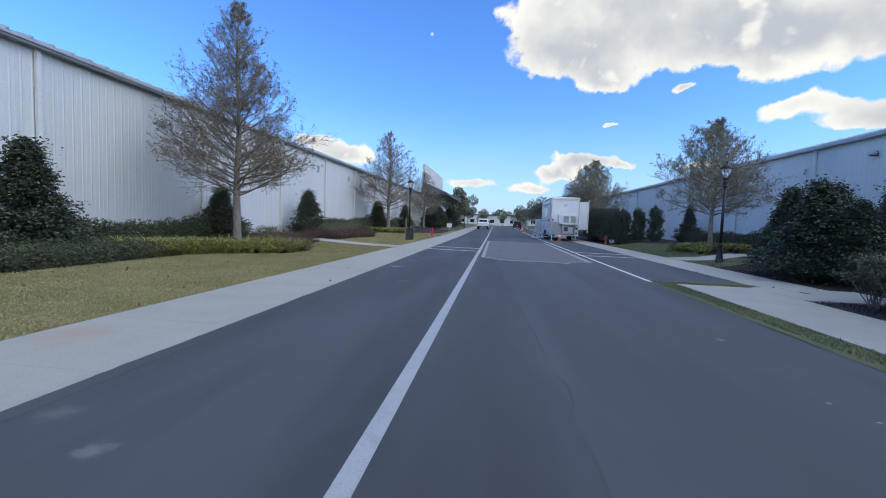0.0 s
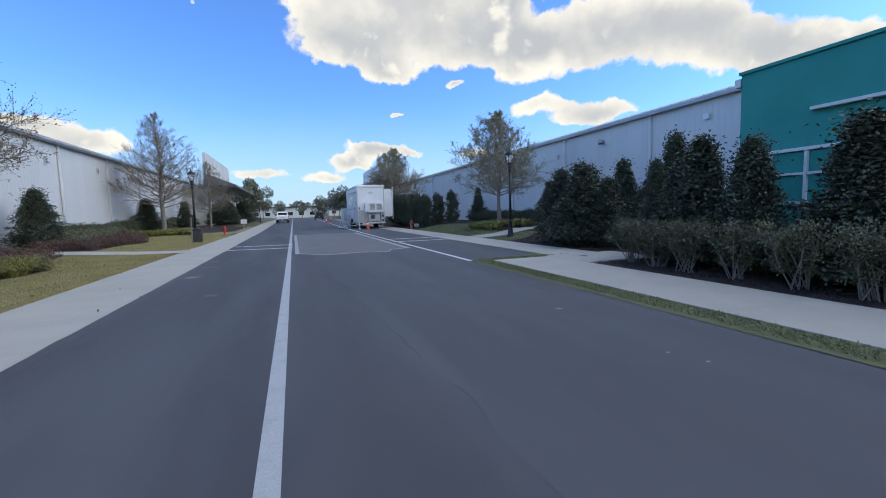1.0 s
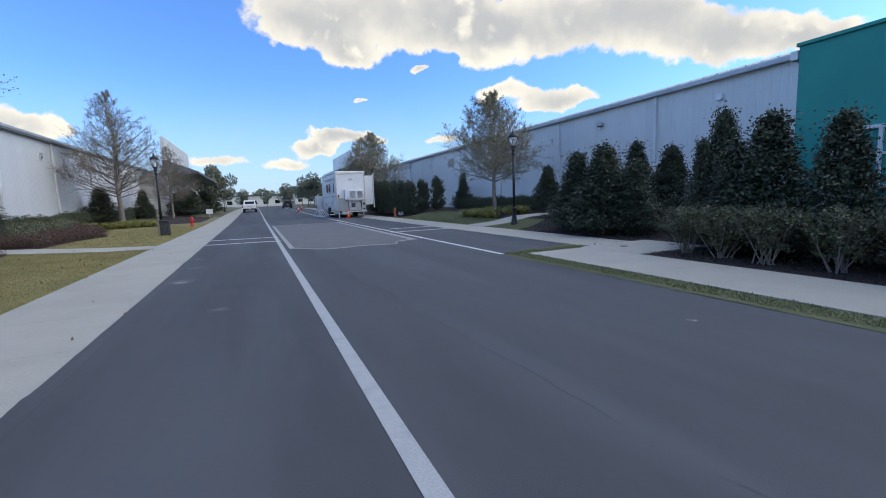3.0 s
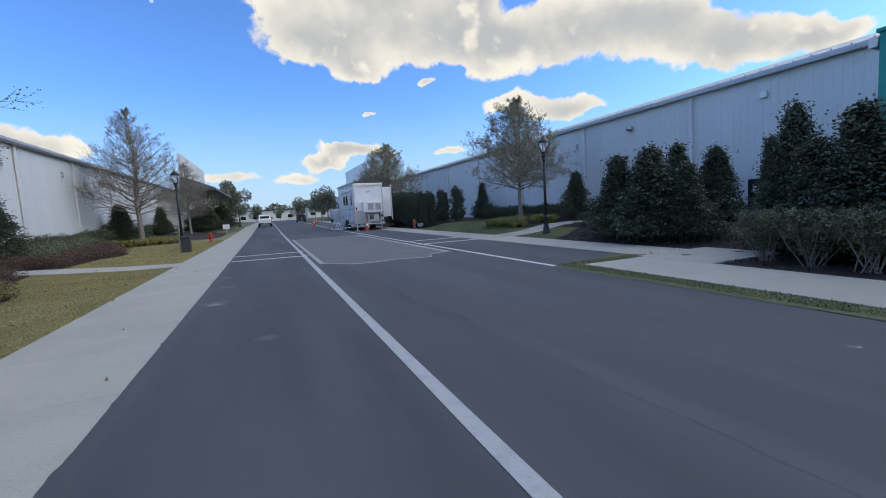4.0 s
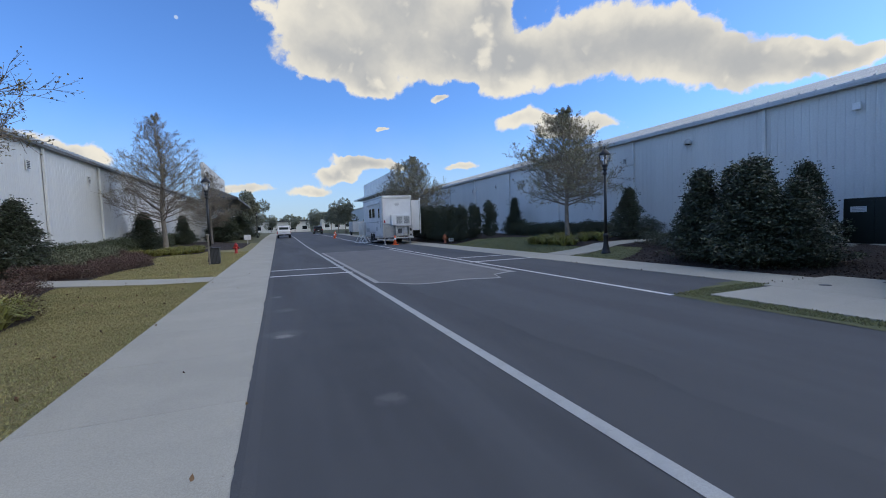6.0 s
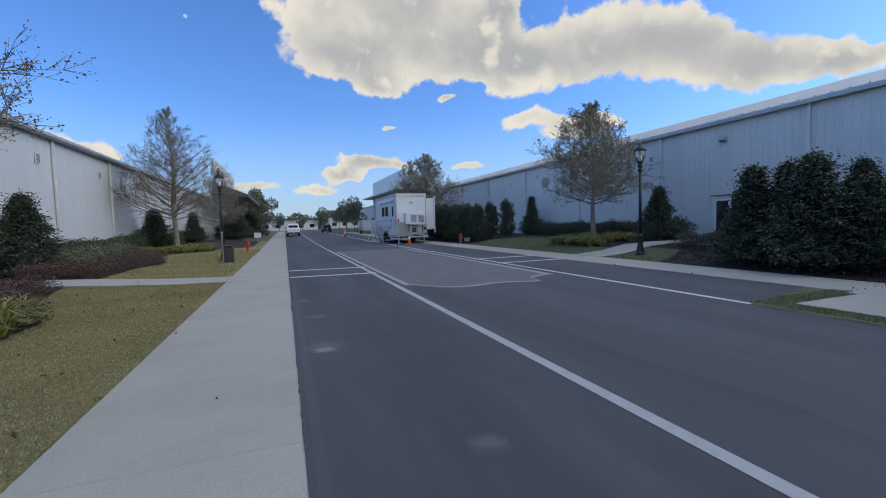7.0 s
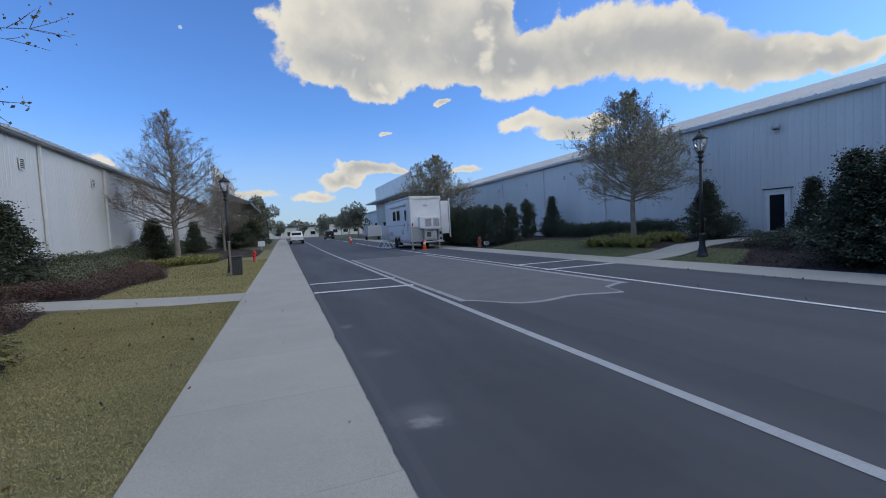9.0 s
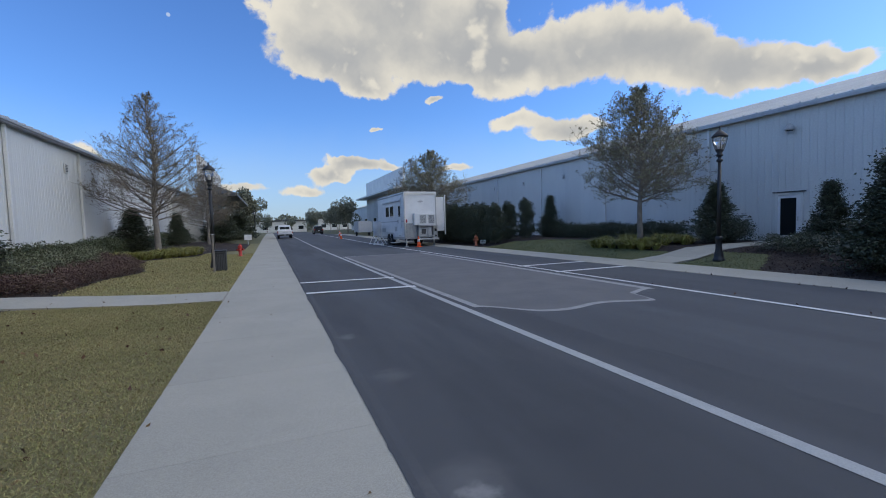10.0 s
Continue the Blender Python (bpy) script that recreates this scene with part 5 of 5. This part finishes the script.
def pickup(x, y):
    c = thing("pickup_truck", x, y, "white crew-cab pickup truck parked at the kerb", "pickup truck")
    loft([(0, 0.5), (0.05, 1.12), (1.75, 1.15), (1.8, 1.2), (4.3, 1.18), (5.5, 1.1), (5.65, 0.75), (5.6, 0.45), (0.05, 0.42)], 1.98, 0.03, WHITE, "body", c)
    loft([(1.72, 1.16), (1.92, 1.82), (2.2, 1.9), (3.4, 1.88), (4.3, 1.18)], 1.84, 0.16, WHITE, "cab", c)
    part("rear_window", boxes((-0.68, 0.68, 1.765, 1.80, 1.28, 1.68), bevel=0.012), DARKGLASS, c)
    part("tailgate", boxes((-0.84, 0.84, -0.03, 0.01, 0.62, 1.1), bevel=0.015), WHITE, c)
    part("tailgate_badge", boxes((-0.3, 0.3, -0.036, -0.031, 0.88, 0.95)), SILVER, c)
    part("rear_bumper", boxes((-0.95, 0.95, -0.16, 0.02, 0.42, 0.6), bevel=0.03), BLACK, c)
    part("plate", boxes((-0.16, 0.16, -0.172, -0.162, 0.45, 0.57)), SILVER, c)
    for s in (-1, 1):
        part("tail_light", boxes((s * 0.97 - 0.05, s * 0.97 + 0.02 if s > 0 else s * 0.97 + 0.05, -0.02, 0.1, 0.72, 1.08), bevel=0.01), REDLAMP, c)
        part("mirror", boxes((min(s * 0.98, s * 1.2), max(s * 0.98, s * 1.2), 3.7, 3.82, 1.22, 1.46), bevel=0.03), BLACK, c)
        part("side_window", boxes((min(s * 0.86, s * 0.90), max(s * 0.86, s * 0.90), 2.1, 3.7, 1.3, 1.66), bevel=0.01), DARKGLASS, c)
        for yy in (1.05, 4.65):
            wheel(c, s * 0.86, yy, 0.4, 0.27, s)


def suv(x, y):
    c = thing("car", x, y, "dark sport utility car parked beside the street", "car")
    loft([(0, 0.45), (0.02, 1.0), (0.2, 1.08), (3.3, 1.08), (4.5, 0.95), (4.65, 0.6), (4.6, 0.35), (0.05, 0.33)], 1.88, 0.03, CARBLACK, "body", c)
    loft([(0.1, 1.06), (0.35, 1.6), (0.7, 1.72), (2.4, 1.68), (3.3, 1.08)], 1.76, 0.18, CARBLACK, "cabin", c)
    part("rear_window", boxes((-0.6, 0.6, 0.16, 0.2, 1.15, 1.5), bevel=0.01), DARKGLASS, c)
    part("rear_bumper", boxes((-0.9, 0.9, -0.1, 0.03, 0.4, 0.62), bevel=0.03), BLACK, c)
    part("plate", boxes((-0.16, 0.16, -0.03, -0.012, 0.72, 0.84)), SILVER, c)
    for s in (-1, 1):
        part("tail_light", boxes((min(s * 0.7, s * 0.93), max(s * 0.7, s * 0.93), -0.015, 0.08, 0.85, 1.02), bevel=0.01), REDLAMP, c)
        part("side_window", boxes((min(s * 0.83, s * 0.865), max(s * 0.83, s * 0.865), 0.7, 2.7, 1.15, 1.5), bevel=0.01), DARKGLASS, c)
        for yy in (0.85, 3.7):
            wheel(c, s * 0.82, yy, 0.36, 0.24, s)


pickup(-1.5, 78.0)
suv(5.9, 105.0)
far_trailer = thing("utility_trailer", 9.6, 76.0, "small grey enclosed utility trailer at the far kerb", "trailer")
part("body", boxes((-1.0, 1.0, 0, 3.6, 0.55, 2.2), bevel=0.05), SILVER, far_trailer)
for s in (-1, 1):
    wheel(far_trailer, s * 0.95, 1.8, 0.36, 0.22, s)


# pale splashes and grit on the asphalt, drain and valve covers
def splash(x, y, r, seed):
    rr = random.Random(seed)
    n = 18
    v = [(x + r * 1.4 * math.cos(2 * math.pi * k / n) * rr.uniform(0.5, 1.1), y + r * math.sin(2 * math.pi * k / n) * rr.uniform(0.5, 1.1), gz(x, y) + 0.005) for k in range(n)]
    solid("paint_splash", mesh("splash", v, [tuple(range(n))]), PATCH_RIM, "pale dried splash on the asphalt", "stain")


for k, (x, y, r) in enumerate([(3.95, 8.42, 0.022), (3.94, 5.95, 0.022), (3.81, 6.3, 0.02)]):
    splash(x, y, r, k)
for x, y in ((8.6, 13.9), (9.9, 13.4)):
    solid("valve_cover", lathe([(0.11, gz(x, y) + 0.02), (0.11, gz(x, y) + 0.036), (0.09, gz(x, y) + 0.04)], 14), DARKTRIM, "small dark metal valve cover in the pavement", "valve cover", at=pose(x, y, 0))
